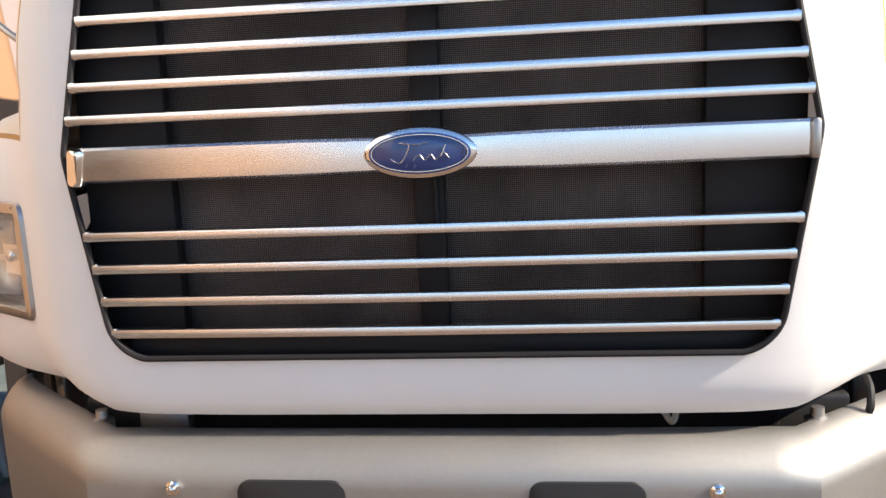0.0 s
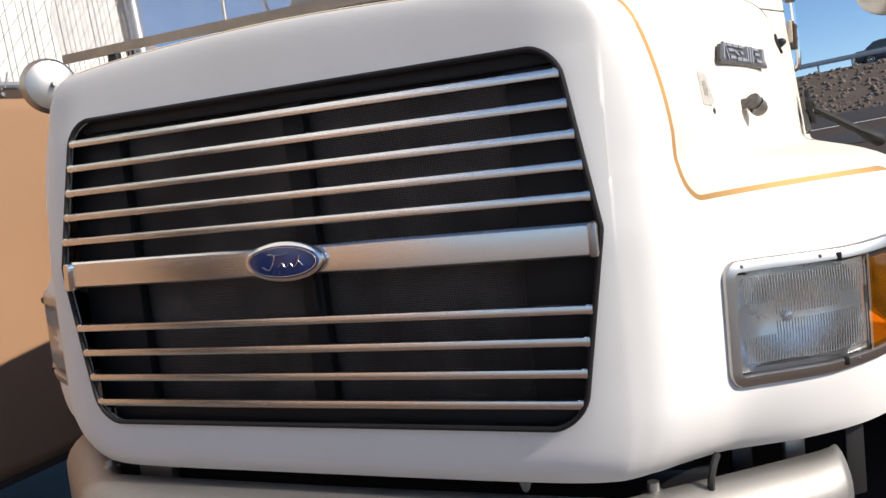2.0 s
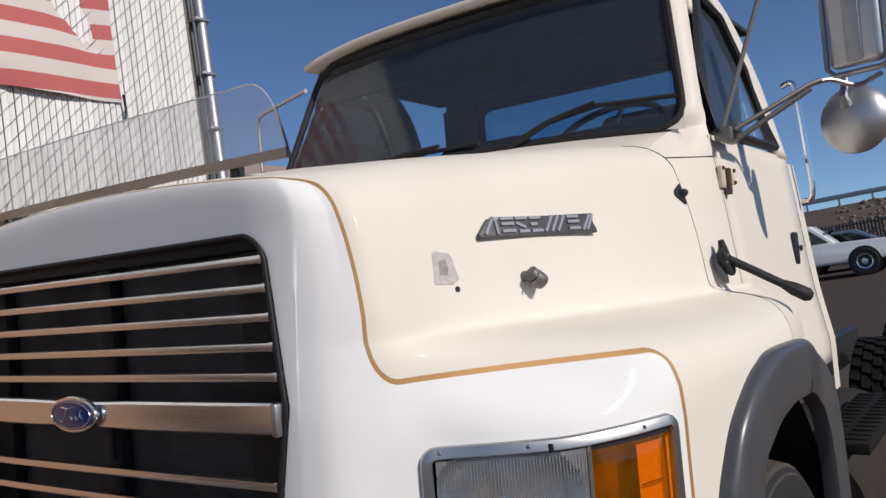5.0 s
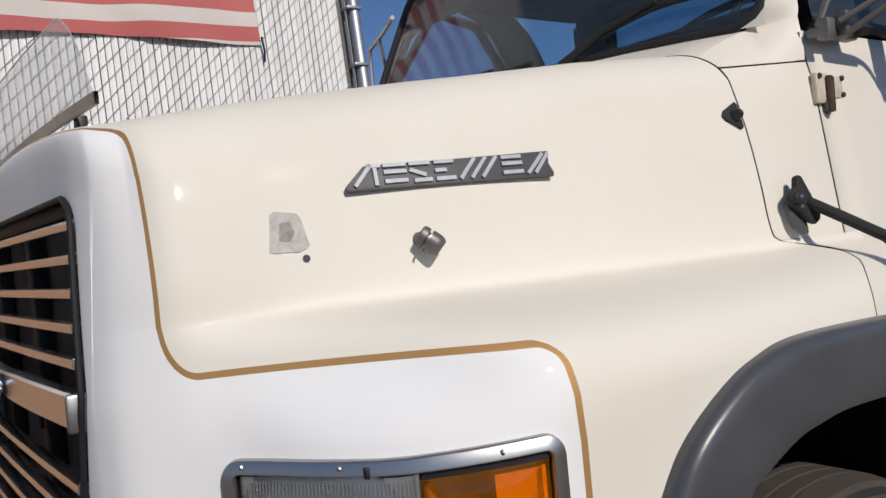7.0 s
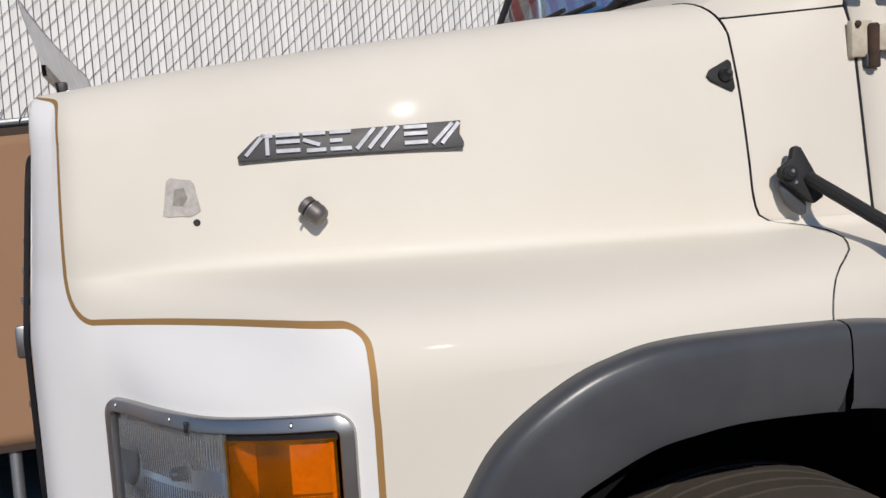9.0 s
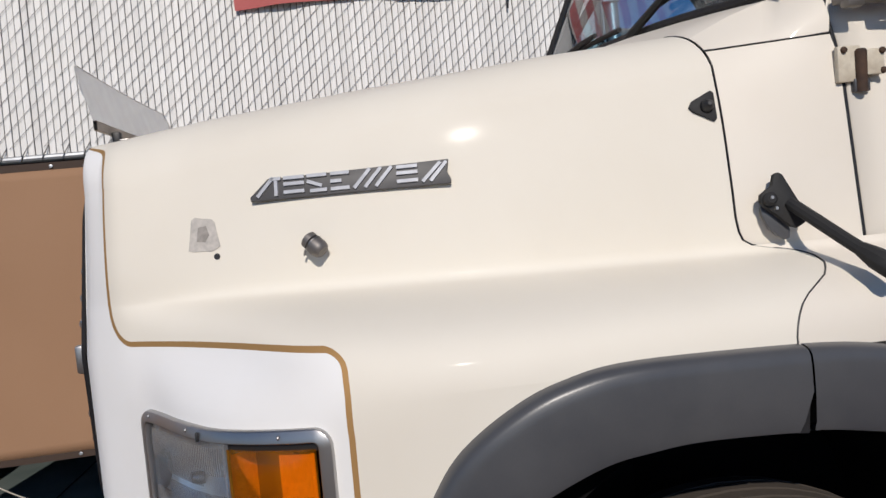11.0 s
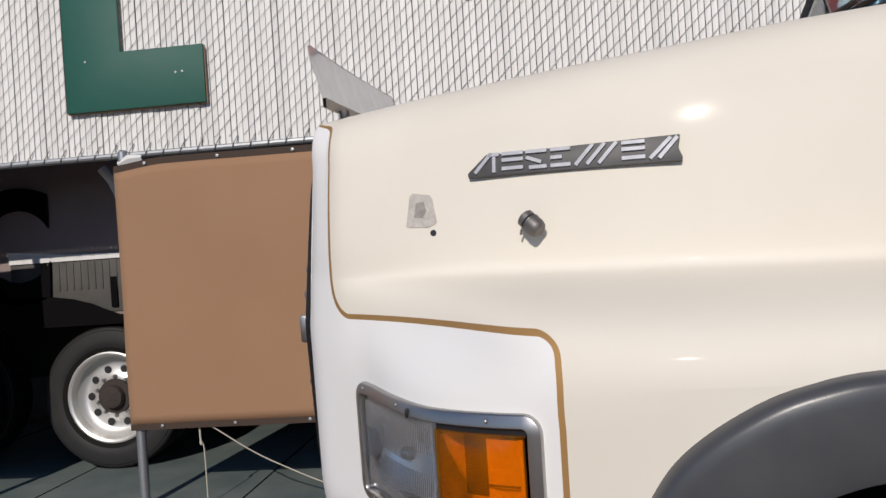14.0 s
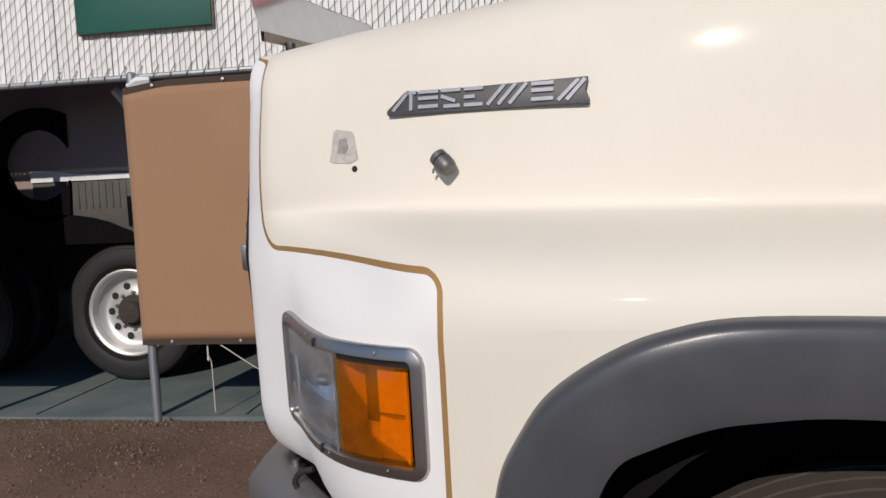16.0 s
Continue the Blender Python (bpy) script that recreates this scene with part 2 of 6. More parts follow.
AMBER = glass_material("amber_lens", (1.0, 0.44, 0.025), 0.06, 1.45, (0.2, (1.0, 0.37, 0.008), 30))
AMBER_DEEP = material("dull_lamp_housing", (0.17, 0.15, 0.13), 0.55, 0.0, spots=0.6, spot_scale=18, second=(0.09, 0.08, 0.07))
AMBER_BACK = material("amber_reflector", (0.9, 0.85, 0.75), 0.35, 0.2, spots=0.5, spot_scale=70, second=(0.6, 0.45, 0.3), grain=0.25, grain_scale=160)
TAN = material("tan_shade_cloth", (0.325, 0.186, 0.104), 0.85, spots=0.3, spot_scale=1.5, second=(0.28, 0.155, 0.085), grain=0.08, grain_scale=400, bump=0.25)
WORNCREAM = material("worn_cream_paint_on_steel", (0.68, 0.62, 0.5), 0.5, spots=0.5, spot_scale=24, second=(0.25, 0.17, 0.1), grain=0.1)
RUST = material("rusty_steel", (0.05, 0.032, 0.024), 0.8, 0.2, spots=0.7, spot_scale=40, second=(0.14, 0.075, 0.045))
HEM = material("dark_brown_hem", (0.05, 0.03, 0.02), 0.8, grain=0.1)
SLAT = material("white_plastic_slat", (0.8, 0.785, 0.75), 0.5, spots=0.25, spot_scale=4, second=(0.5, 0.46, 0.4), piece=0.09)
WIRE = material("grey_fence_wire", (0.36, 0.35, 0.34), 0.6, 0.3)
GREEN = material("dark_green_sign_paint", (0.008, 0.085, 0.06), 0.6, spots=0.3, spot_scale=5, second=(0.014, 0.11, 0.082), grain=0.05)
EDGE = material("raw_plywood_edge", (0.3, 0.2, 0.12), 0.8, grain=0.2)
TRAILER = material("dark_grey_trailer_skin", (0.3, 0.235, 0.215), 0.7, spots=0.4, spot_scale=2, second=(0.2, 0.16, 0.15))
BLACKPAINT = material("black_letter_paint", (0.006, 0.0054, 0.006), 0.9, spots=0.2, spec=0.05)
GREYPANEL = material("grey_weathered_panel", (0.085, 0.08, 0.072), 0.7, spots=0.5, spot_scale=6, grain=0.15)
WHITEBAND = material("white_band", (0.75, 0.74, 0.72), 0.6, spots=0.3, spot_scale=6)
HUB = material("dark_greasy_hub", (0.03, 0.024, 0.021), 0.85, 0.0, spots=0.5, spot_scale=30, second=(0.09, 0.06, 0.045))
PAD = material("blue_green_painted_concrete", (0.075, 0.102, 0.098), 0.75, spots=0.7, spot_scale=2.2, second=(0.17, 0.185, 0.17), grain=0.12, grain_scale=60, bump=0.15)
GRAVEL = material("gravel_stone", (0.2, 0.165, 0.135), 0.9, grain=0.2, grain_scale=30)
gt = GRAVEL.node_tree
geo_, hue_, rng_ = gt.nodes.new("ShaderNodeNewGeometry"), gt.nodes.new("ShaderNodeHueSaturation"), gt.nodes.new("ShaderNodeMapRange")
rng_.inputs["To Min"].default_value, rng_.inputs["To Max"].default_value = 0.35, 1.5
gt.links.new(geo_.outputs["Random Per Island"], rng_.inputs["Value"])
gt.links.new(rng_.outputs["Result"], hue_.inputs["Value"])
hue_.inputs["Color"].default_value = (0.165, 0.118, 0.088, 1)
gt.links.new(hue_.outputs["Color"], gt.nodes["Principled BSDF"].inputs["Base Color"])
ROPE = material("pale_rope", (0.5, 0.46, 0.38), 0.9, grain=0.3, grain_scale=500, bump=0.4)
WHITECAR = material("white_car_paint", (0.8, 0.8, 0.79), 0.25, coat=0.5, spots=0.05)
BLUECAR = material("slate_blue_car_paint", (0.12, 0.17, 0.23), 0.3, coat=0.5, spots=0.1)
DARKGLASS = material("dark_glass", (0.01, 0.012, 0.014), 0.06, spec=0.7)
ROCK = material("brown_rock", (0.115, 0.087, 0.07), 0.9, spots=0.6, spot_scale=0.8, grain=0.25, grain_scale=8, bump=0.5)
SEAT = material("dark_grey_upholstery", (0.02, 0.02, 0.023), 0.8, spots=0.3, grain=0.1)


def ground_material():
    """Brown dirt and fine gravel near by, with worn asphalt further off."""
    m = material("dirt_and_asphalt", (0.17, 0.112, 0.08), 0.95, spots=0.9, spot_scale=1.6, second=(0.08, 0.054, 0.04), grain=0.65, grain_scale=70, bump=1.0, spec=0.15)
    t = m.node_tree
    n, k = t.nodes, t.links
    src = n["Principled BSDF"].inputs["Base Color"].links[0].from_socket
    geo, sep, r, x = n.new("ShaderNodeNewGeometry"), n.new("ShaderNodeSeparateXYZ"), n.new("ShaderNodeMapRange"), n.new("ShaderNodeMix")
    noise_t = n.new("ShaderNodeTexNoise")
    noise_t.inputs["Scale"].default_value = 0.35
    k.new(geo.outputs["Position"], sep.inputs[0])
    k.new(geo.outputs["Position"], noise_t.inputs["Vector"])
    y = math_node(t, "ADD", sep.outputs[1], math_node(t, "MULTIPLY", noise_t.outputs["Fac"], 6.0))
    r.inputs["From Min"].default_value, r.inputs["From Max"].default_value = 9.0, 15.0
    k.new(y, r.inputs["Value"])
    x.data_type = "RGBA"
    x.inputs["B"].default_value = (0.075, 0.058, 0.048, 1)
    k.new(src, x.inputs["A"])
    k.new(r.outputs["Result"], x.inputs["Factor"])
    k.new(x.outputs["Result"], n["Principled BSDF"].inputs["Base Color"])
    # unseen lot ahead of the truck, paled to brighten the grille's reflections and bounce
    r2, x2 = n.new("ShaderNodeMapRange"), n.new("ShaderNodeMix")
    r2.inputs["From Min"].default_value, r2.inputs["From Max"].default_value = -2.0, -5.0
    k.new(y, r2.inputs["Value"])
    x2.data_type = "RGBA"
    x2.inputs["B"].default_value = (0.37, 0.34, 0.315, 1)
    k.new(x.outputs["Result"], x2.inputs["A"])
    k.new(r2.outputs["Result"], x2.inputs["Factor"])
    k.new(x2.outputs["Result"], n["Principled BSDF"].inputs["Base Color"])
    return m


DIRT = ground_material()


# ---- helpers for things ----
def smooth(me, angle=35):
    for p in me.polygons:
        p.use_smooth = True
    me.set_sharp_from_angle(angle=radians(angle))


def thing(name, label, category, m=None, group="", kind=""):
    ob = tagged(new(name), label, category, group, kind)
    ob.empty_display_size = 0.1
    if m is not None:
        ob.matrix_world = m
    return ob


def part(name, bm, mat, parent=None, label="", m=None, angle=35):
    """Links a bmesh, or (vertices, faces), as one mesh object under a thing or a part."""
    me = bpy.data.meshes.new(name)
    if isinstance(bm, tuple):
        me.from_pydata(*[list(map(tuple, bm[0])), [], list(map(tuple, bm[1]))])
    else:
        bmesh.ops.recalc_face_normals(bm, faces=bm.faces)
        bm.to_mesh(me)
        bm.free()
    me.materials.append(mat)
    smooth(me, angle)
    ob = new(name, me)
    if label:
        ob["label"] = label
    if parent is not None:
        ob.parent = parent
    if m is not None:
        ob.matrix_basis = m
    return ob


def again(ob, m, parent=None):
    """Another object on the same mesh."""
    o = new(ob.name.split(".")[0], ob.data)
    o.parent = parent if parent is not None else ob.parent
    o.matrix_basis = m
    return o


def box(w, d, h, bevel=0.004, at=(0, 0, 0), segments=2, bm=None):
    """A bevelled block, middle of its base at the given place."""
    own = bm is None
    bm = bm or bmesh.new()
    vs = bmesh.ops.create_cube(bm, size=1, matrix=Matrix.Translation((at[0], at[1], at[2] + h / 2)) @ Matrix.Diagonal((w, d, h, 1)))["verts"]
    if bevel:
        es = list({e for v in vs for e in v.link_edges})
        bmesh.ops.bevel(bm, geom=es, offset=bevel, segments=segments, affect="EDGES", profile=0.5)
    return bm


def tube(points, r, sides=8, bm=None, closed=False, flat=1.0):
    """A rod along a line of points."""
    bm = bm or bmesh.new()
    pts = [Vector(p) for p in points]
    rings, n = [], len(pts)
    up = None
    for i, p in enumerate(pts):
        a = pts[i - 1] if (i > 0 or closed) else p
        b = pts[(i + 1) % n] if (i < n - 1 or closed) else p
        d = (b - a).normalized()
        if up is None:
            up = Vector((0, 0, 1)) if abs(d.z) < 0.9 else Vector((1, 0, 0))
        s = d.cross(up).normalized()
        up = s.cross(d).normalized()
        rr = r[i] if isinstance(r, (list, tuple)) else r
        rings.append([bm.verts.new(p + (s * math.cos(2 * math.pi * j / sides) + up * flat * math.sin(2 * math.pi * j / sides)) * rr) for j in range(sides)])
    for i in range(n if closed else n - 1):
        a, b = rings[i], rings[(i + 1) % n]
        for j in range(sides):
            bm.faces.new((a[j], a[(j + 1) % sides], b[(j + 1) % sides], b[j]))
    if not closed:
        bm.faces.new(rings[0][::-1])
        bm.faces.new(rings[-1])
    return bm


def curve_through(points, steps=8):
    """A smooth line (Catmull-Rom) through some points."""
    p = [Vector(q) for q in points]
    p = [p[0] * 2 - p[1]] + p + [p[-1] * 2 - p[-2]]
    out = []
    for i in range(1, len(p) - 2):
        a, b, c, d = p[i - 1:i + 3]
        for j in range(steps):
            t = j / steps
            out.append(0.5 * (2 * b + (c - a) * t + (2 * a - 5 * b + 4 * c - d) * t * t + (3 * b - a - 3 * c + d) * t ** 3))
    return out + [p[-2]]


def lathe(profile, sides=32, axis="x", bm=None, caps=True):
    """Turns a profile of (along, radius) about an axis."""
    bm = bm or bmesh.new()
    rings = []
    for a, r in profile:
        ring = []
        for j in range(sides):
            c, s = r * math.cos(2 * math.pi * j / sides), r * math.sin(2 * math.pi * j / sides)
            ring.append(bm.verts.new({"x": (a, c, s), "y": (c, a, s), "z": (c, s, a)}[axis]))
        rings.append(ring)
    for a, b in zip(rings, rings[1:]):
        for j in range(sides):
            bm.faces.new((a[j], a[(j + 1) % sides], b[(j + 1) % sides], b[j]))
    if caps:
        bm.faces.new(rings[0])
        bm.faces.new(rings[-1])
    return bm


def grid(fn, us, vs, close=False):
    """A sheet of points fn(u, v), as vertices and faces."""
    V = [fn(u, v) for v in vs for u in us]
    n = len(us)
    F = [(j * n + i, j * n + i + 1, (j + 1) * n + i + 1, (j + 1) * n + i) for j in range(len(vs) - 1) for i in range(n - 1)]
    return V, F


def slab(outline, thick, axis="y", bevel=0.0):
    """A flat plate of a given outline (two coordinates), thickened along the axis."""
    bm = bmesh.new()
    put = {"x": lambda a, b, c: (c, a, b), "y": lambda a, b, c: (a, c, b), "z": lambda a, b, c: (a, b, c)}[axis]
    f = bm.faces.new([bm.verts.new(put(a, b, 0)) for a, b in outline])
    r = bmesh.ops.extrude_face_region(bm, geom=[f])
    bmesh.ops.translate(bm, verts=[v for v in r["geom"] if isinstance(v, bmesh.types.BMVert)], vec=put(0, 0, thick))
    bmesh.ops.recalc_face_normals(bm, faces=bm.faces)
    if bevel:
        es = [e for e in bm.edges if e.calc_face_angle(0) > 0.9]
        bmesh.ops.bevel(bm, geom=es, offset=bevel, segments=2, affect="EDGES", profile=0.5)
    return bm


# ---- truck body: shape of the tilting bonnet, from plan curves that change with height ----
LEAN = 4.47
TRUCK = pose(0, 0, 0, 0, LEAN, 0)
FENDER = curve_through([(0.64, 0.014, 0), (0.70, 0.042, 0), (0.765, 0.109, 0), (0.83, 0.175, 0), (0.95, 0.25, 0), (1.06, 0.345, 0), (1.14, 0.48, 0), (1.185, 0.65, 0), (1.207, 0.85, 0), (1.21, 1.1, 0), (1.196, 1.325, 0), (1.155, 1.62, 0)], 40)
BONNET = curve_through([(0.635, 0.014, 0), (0.69, 0.039, 0), (0.75, 0.102, 0), (0.768, 0.165, 0), (0.785, 0.25, 0), (0.80, 0.31, 0), (0.83, 0.42, 0), (0.868, 0.57, 0), (0.905, 0.76, 0), (0.945, 1.05, 0), (0.98, 1.325, 0), (1.015, 1.62, 0)], 40)
SHOULDER = curve_through([(0.64, 0.014, 0), (0.70, 0.042, 0), (0.76, 0.108, 0), (0.80, 0.165, 0), (0.885, 0.262, 0), (0.993, 0.366, 0), (1.128, 0.49, 0), (1.18, 0.655, 0), (1.2, 0.85, 0), (1.208, 1.1, 0), (1.196, 1.325, 0), (1.155, 1.62, 0)], 40)


def even_out(curve, reach=14):
    """Takes the small lumps out of a plan curve: a running mean, with the flat front and the straight rear carried on."""
    step = (curve[1] - curve[0]).length
    end = curve[-1] - curve[-2]
    p = [Vector((curve[0].x - step * k, curve[0].y * max(0, (curve[0].x - step * k - 0.5) / 0.14) ** 2.4, 0)) for k in range(reach, 0, -1)] + curve + [curve[-1] + end * k for k in range(1, reach + 1)]
    return [sum((p[i + reach + k] for k in range(-reach, reach + 1)), Vector()) / (2 * reach + 1) for i in range(len(curve))]


FENDER, BONNET, SHOULDER = even_out(FENDER, 10), even_out(BONNET, 16), even_out(SHOULDER, 14)
ARC = [FENDER[0].x]
for a, b in zip(FENDER, FENDER[1:]):
    ARC.append(ARC[-1] + (b - a).length)


def along(curve, t):
    x = min(max(t * 40, 0), len(curve) - 1.0001)
    i = int(x)
    return curve[i].lerp(curve[i + 1], x - i)


def arc_at(t):
    return float(np.interp(t * 40, range(len(ARC)), ARC))


def t_at_y(y):
    return float(np.interp(y, [p.y for p in FENDER], [i / 40 for i in range(len(FENDER))]))


LIP, SHELF = 0.988, 1.425
EDGE_Y = (0, 0.06, 0.18, 0.42, 0.56, 0.60, 0.616, 0.65, 0.70, 0.78, 0.87, 1.0, 1.45, 1.62)
EDGE_Z = (LIP, LIP, 0.995, 1.022, 1.015, 1.05, 1.173, 1.25, 1.325, 1.378, 1.405, 1.412, 1.395, 1.34)
ROLL = 0.085


def crown(x, y):
    return float(np.interp(y, (0, 0.1, 0.3, 0.62, 1.0, 1.4), (1.868, 1.882, 1.915, 1.957, 2.0, 2.03))) + 0.05 * max(0, 1 - (x / 0.72) ** 2)


def front_sweep(z, y):
    """How far the nose leans back above its middle, and curls under at its lip."""
    k = min(1, max(0, (y - 0.004) / 0.15))
    back = 0.1 * max(0, z - 1.45) * (1 - k * k * (3 - 2 * k))
    return back + 0.05 * max(0, (1.04 - z) / 0.07) ** 2 * (1 - min(1, max(0, (y - 0.1) / 0.4)))


OPEN_TOP, OPEN_BOT = 1.785, 1.104


def opening(z):
    """Half width of the grille opening at a height."""
    x = float(np.interp(z, (1.104, 1.165, 1.46, 1.735, 1.785), (0.555, 0.573, 0.622, 0.572, 0.562)))
    r = 0.055
    d = min(z - OPEN_BOT, OPEN_TOP - z)
    return x - (r - math.sqrt(max(0, r * r - (r - min(d, r)) ** 2)))


def ease(z):
    s = min(1, max(0, (z - 1.362) / 0.135))
    return s * s * (3 - 2 * s)


def barrel(z, zt):
    """How far the bonnet's flank has drawn in at a height: upright at its foot, leaning more and more towards the top."""
    k = max(0, z - 1.612) / (zt - 1.612)
    return (zt - 1.612) * (0.085 * k + 0.125 * k * k)


def body(level, t, x=None):
    """A place on the bonnet: a level (kind, value...) and a step t along the plan curve, or x on the flat front."""
    if x is None:
        f, h = along(FENDER, t), along(BONNET, t)
    else:
        s = max(0, (x - 0.5) / 0.14) ** 2.4
        f, h = Vector((x, FENDER[0].y * s, 0)), Vector((x, BONNET[0].y * s, 0))
    kind = level[0]
    y0 = f.y
    if kind == "low":
        zb = float(np.interp(y0, EDGE_Y, EDGE_Z))
        z = zb + (SHELF - zb) * (level[1] - LIP) / (SHELF - LIP)
        if x is None and z > 1.362:
            f = f.lerp(along(SHOULDER, t), ease(z) * (1 - min(1, max(0, (y0 - 0.62) / 0.25))))
        q = Vector((f.x, f.y + front_sweep(z, y0), z))
        if z < 1.13:
            d = min(1, (1.13 - z) / 0.14) ** 2 * (float(np.interp(t, (0, 1, 3, 4, 7), (0.6, 1, 1, 0.6, 0))) if x is None else 0.6 * max(0, (x - 0.3) / 0.34) ** 2)
            q += Vector((-0.052 * d, 0.022 * d, 0))
        return q, z
    if kind == "shelf":
        p = f.lerp(along(SHOULDER, t), ease(level[2]) * (1 - min(1, max(0, (y0 - 0.62) / 0.25)))) if x is None else f
        p = p.lerp(h, level[1])
        z = level[2]
        return Vector((p.x, p.y + front_sweep(z, y0), z)), z
    lean = 0.0 if x is not None else min(1, t / 1.5)
    zt = crown(0.7, h.y) - ROLL
    if kind == "side":
        z = 1.64 + (zt - 1.64) * level[1]
        return Vector((h.x - lean * barrel(z, zt), h.y + front_sweep(z, y0), z)), z
    # the shoulder roll takes up the flank's slope and turns it into the crown
    g = level[1]
    ox, oy = h.x - lean * barrel(zt, zt), h.y + front_sweep(zt, y0)
    px, py = ox * (1 - g), oy + g * g * (max(1.0, oy) - oy)
    start = 0.07 + 0.24 * lean
    r = ROLL / (1 - start)
    wide = r * math.sqrt(1 - start * start)
    z = crown(px, py) - r * (1 - math.sqrt(max(0, 1 - (max(0, wide - g * 0.75) / r) ** 2)))
    return Vector((px, py, z)), zt + 0.55 + g * 0.75


LOW = [("low", z) for z in (LIP, 0.992, 0.998, 1.007, 1.02, 1.045, 1.07, 1.09, OPEN_BOT, 1.106, 1.111, 1.12, 1.132, 1.145, 1.159, 1.175, 1.2, 1.225, 1.25, 1.275, 1.3, 1.325, 1.35, 1.375, 1.4, SHELF)]
SHELVES = [("shelf", b, z) for b, z in ((0.012, 1.446), (0.03, 1.464), (0.06, 1.481), (0.1, 1.496), (0.16, 1.51), (0.24, 1.522), (0.34, 1.533), (0.46, 1.542), (0.58, 1.549), (0.7, 1.555), (0.8, 1.5595), (0.88, 1.563), (0.93, 1.566), (0.96, 1.5695), (0.98, 1.575), (0.991, 1.583), (0.997, 1.594), (0.9995, 1.612))]
FR = lambda z: (z - 1.64) / (crown(0.7, 0) - ROLL - 1.64)
SIDES = [("side", FR(z)) for z in (1.64, 1.665, 1.69, 1.71, 1.728, 1.741, 1.753, 1.764, 1.7735, 1.781)]
OPEN_TOP = min(OPEN_TOP, crown(0.7, 0) - ROLL)
SIDES += [("side", 1.0)]
TOPS = [("top", g) for g in (0.004, 0.01, 0.018, 0.03, 0.045, 0.065, 0.085, 0.11, 0.14, 0.18, 0.24, 0.32, 0.42, 0.55, 0.7, 0.85, 0.97)]
LEVELS = LOW + SHELVES + SIDES + TOPS
LAMP_T, LAMP_Z = (2.58, 6.16), (1.132, 1.369)


# rear edge of the tilting part, by height: it steps back along the fender's crease and curls forward over the fender
def rear_edge(w):
    return float(np.interp(w, (1.40, 1.446, 1.464, 1.487, 1.505, 1.52, 1.535, 1.55, 1.56, 1.567, 1.573, 1.579, 1.586, 1.597, 1.612, 1.64, 1.74, 1.85, 1.94, 2.493, 2.53, 2.6), (1.287, 1.289, 1.294, 1.306, 1.325, 1.36, 1.4, 1.428, 1.43, 1.416, 1.385, 1.35, 1.328, 1.319, 1.315, 1.312, 1.312, 1.314, 1.315, 1.314, 1.304, 1.285)))


def body_shell(name, t0, t1, front, mat, parent, label="", skip=None, levels=LEVELS, cut=0, side=0):
    ts = list(np.linspace(t0, min(t1, 7), int((min(t1, 7) - t0) * 14) + 1)) if t0 < 7 else [t0]
    if t1 > 7:
        ts += list(np.linspace(ts[-1], t1, max(3, int((t1 - ts[-1]) * 8))))[1:]
    V, F, UV = [], [], []

    def add(rows):
        base = len(V)
        n = len(rows[0])
        for r in rows:
            for p, uv in r:
                V.append(p)
                UV.append(uv)
        for j in range(len(rows) - 1):
            for i in range(n - 1):
                q = [base + j * n + i, base + j * n + i + 1, base + (j + 1) * n + i + 1, base + (j + 1) * n + i]
                F.append(q)
    rows = []
    for L in levels:
        row = []
        te = t_at_y(rear_edge(body(L, t_at_y(1.3))[1]))
        for t in ts:
            if cut > 0 and t > 8:
                t = 8 + (t - 8) * (te - 8) / (t1 - 8)
            if cut < 0:
                t = te + 0.014 + (t - t0) * (t1 - te - 0.014) / (t1 - t0)
            p, w = body(L, t)
            row.append((p, (arc_at(t), w)))
        rows.append(row)
    add(rows)
    if skip:
        F[:] = [q for q in F if not skip(sum((V[i] for i in q), Vector()) / 4, sum(UV[i][0] for i in q) / 4)]
    if front:
        def flat(L, x0, whole):
            xs_ = [x0 * k / 6 for k in range(6)] if whole else []
            xs_ += [x0 + (0.64 - x0) * k / 10 for k in range(11)]
            row = []
            for x in xs_:
                p, w = body(L, 0, x) if x < 0.6399 else body(L, 0)
                row.append((p, (x, w)))
            return row
        blocks = [[], [], []]
        for L in levels:
            z = body(L, 0)[0].z
            last = L[0] == "side" and L[1] > 0.9999
            top = L[0] == "top" or last
            if z <= OPEN_BOT + 1e-6 and not top:
                blocks[0].append(flat(L, opening(OPEN_BOT), True))
            if (OPEN_BOT - 1e-6 <= z and not top) or last:
                blocks[1].append(flat(L, opening(OPEN_TOP) if last else opening(z), False))
            if top:
                blocks[2].append(flat(L, opening(OPEN_TOP), True))
        for b in blocks:
            add(b)
    half = len(V)
    if side < 0:
        V[:] = [Vector((-p.x, p.y, p.z)) for p in V]
        F[:] = [q[::-1] for q in F]
    elif not side:
        V += [Vector((-p.x, p.y, p.z)) for p in V[:half]]
        UV += UV[:half]
        F += [[i + half for i in q[::-1]] for q in F]
    me = bpy.data.meshes.new(name)
    me.from_pydata(V, [], F)
    lay = me.uv_layers.new(name="layout")
    for lp in me.loops:
        lay.data[lp.index].uv = UV[lp.vertex_index]
    bm = bmesh.new()
    bm.from_mesh(me)
    bmesh.ops.remove_doubles(bm, verts=bm.verts, dist=2e-5)
    bmesh.ops.dissolve_degenerate(bm, edges=bm.edges, dist=1e-6)
    bm.to_mesh(me)
    bm.free()
    me.materials.append(mat)
    smooth(me, 60)
    ob = new(name, me)
    ob.parent = parent
    if label:
        ob["label"] = label
    so = ob.modifiers.new("thickness", "SOLIDIFY")
    so.thickness, so.offset, so.use_rim = 0.008, -1, False
    return ob


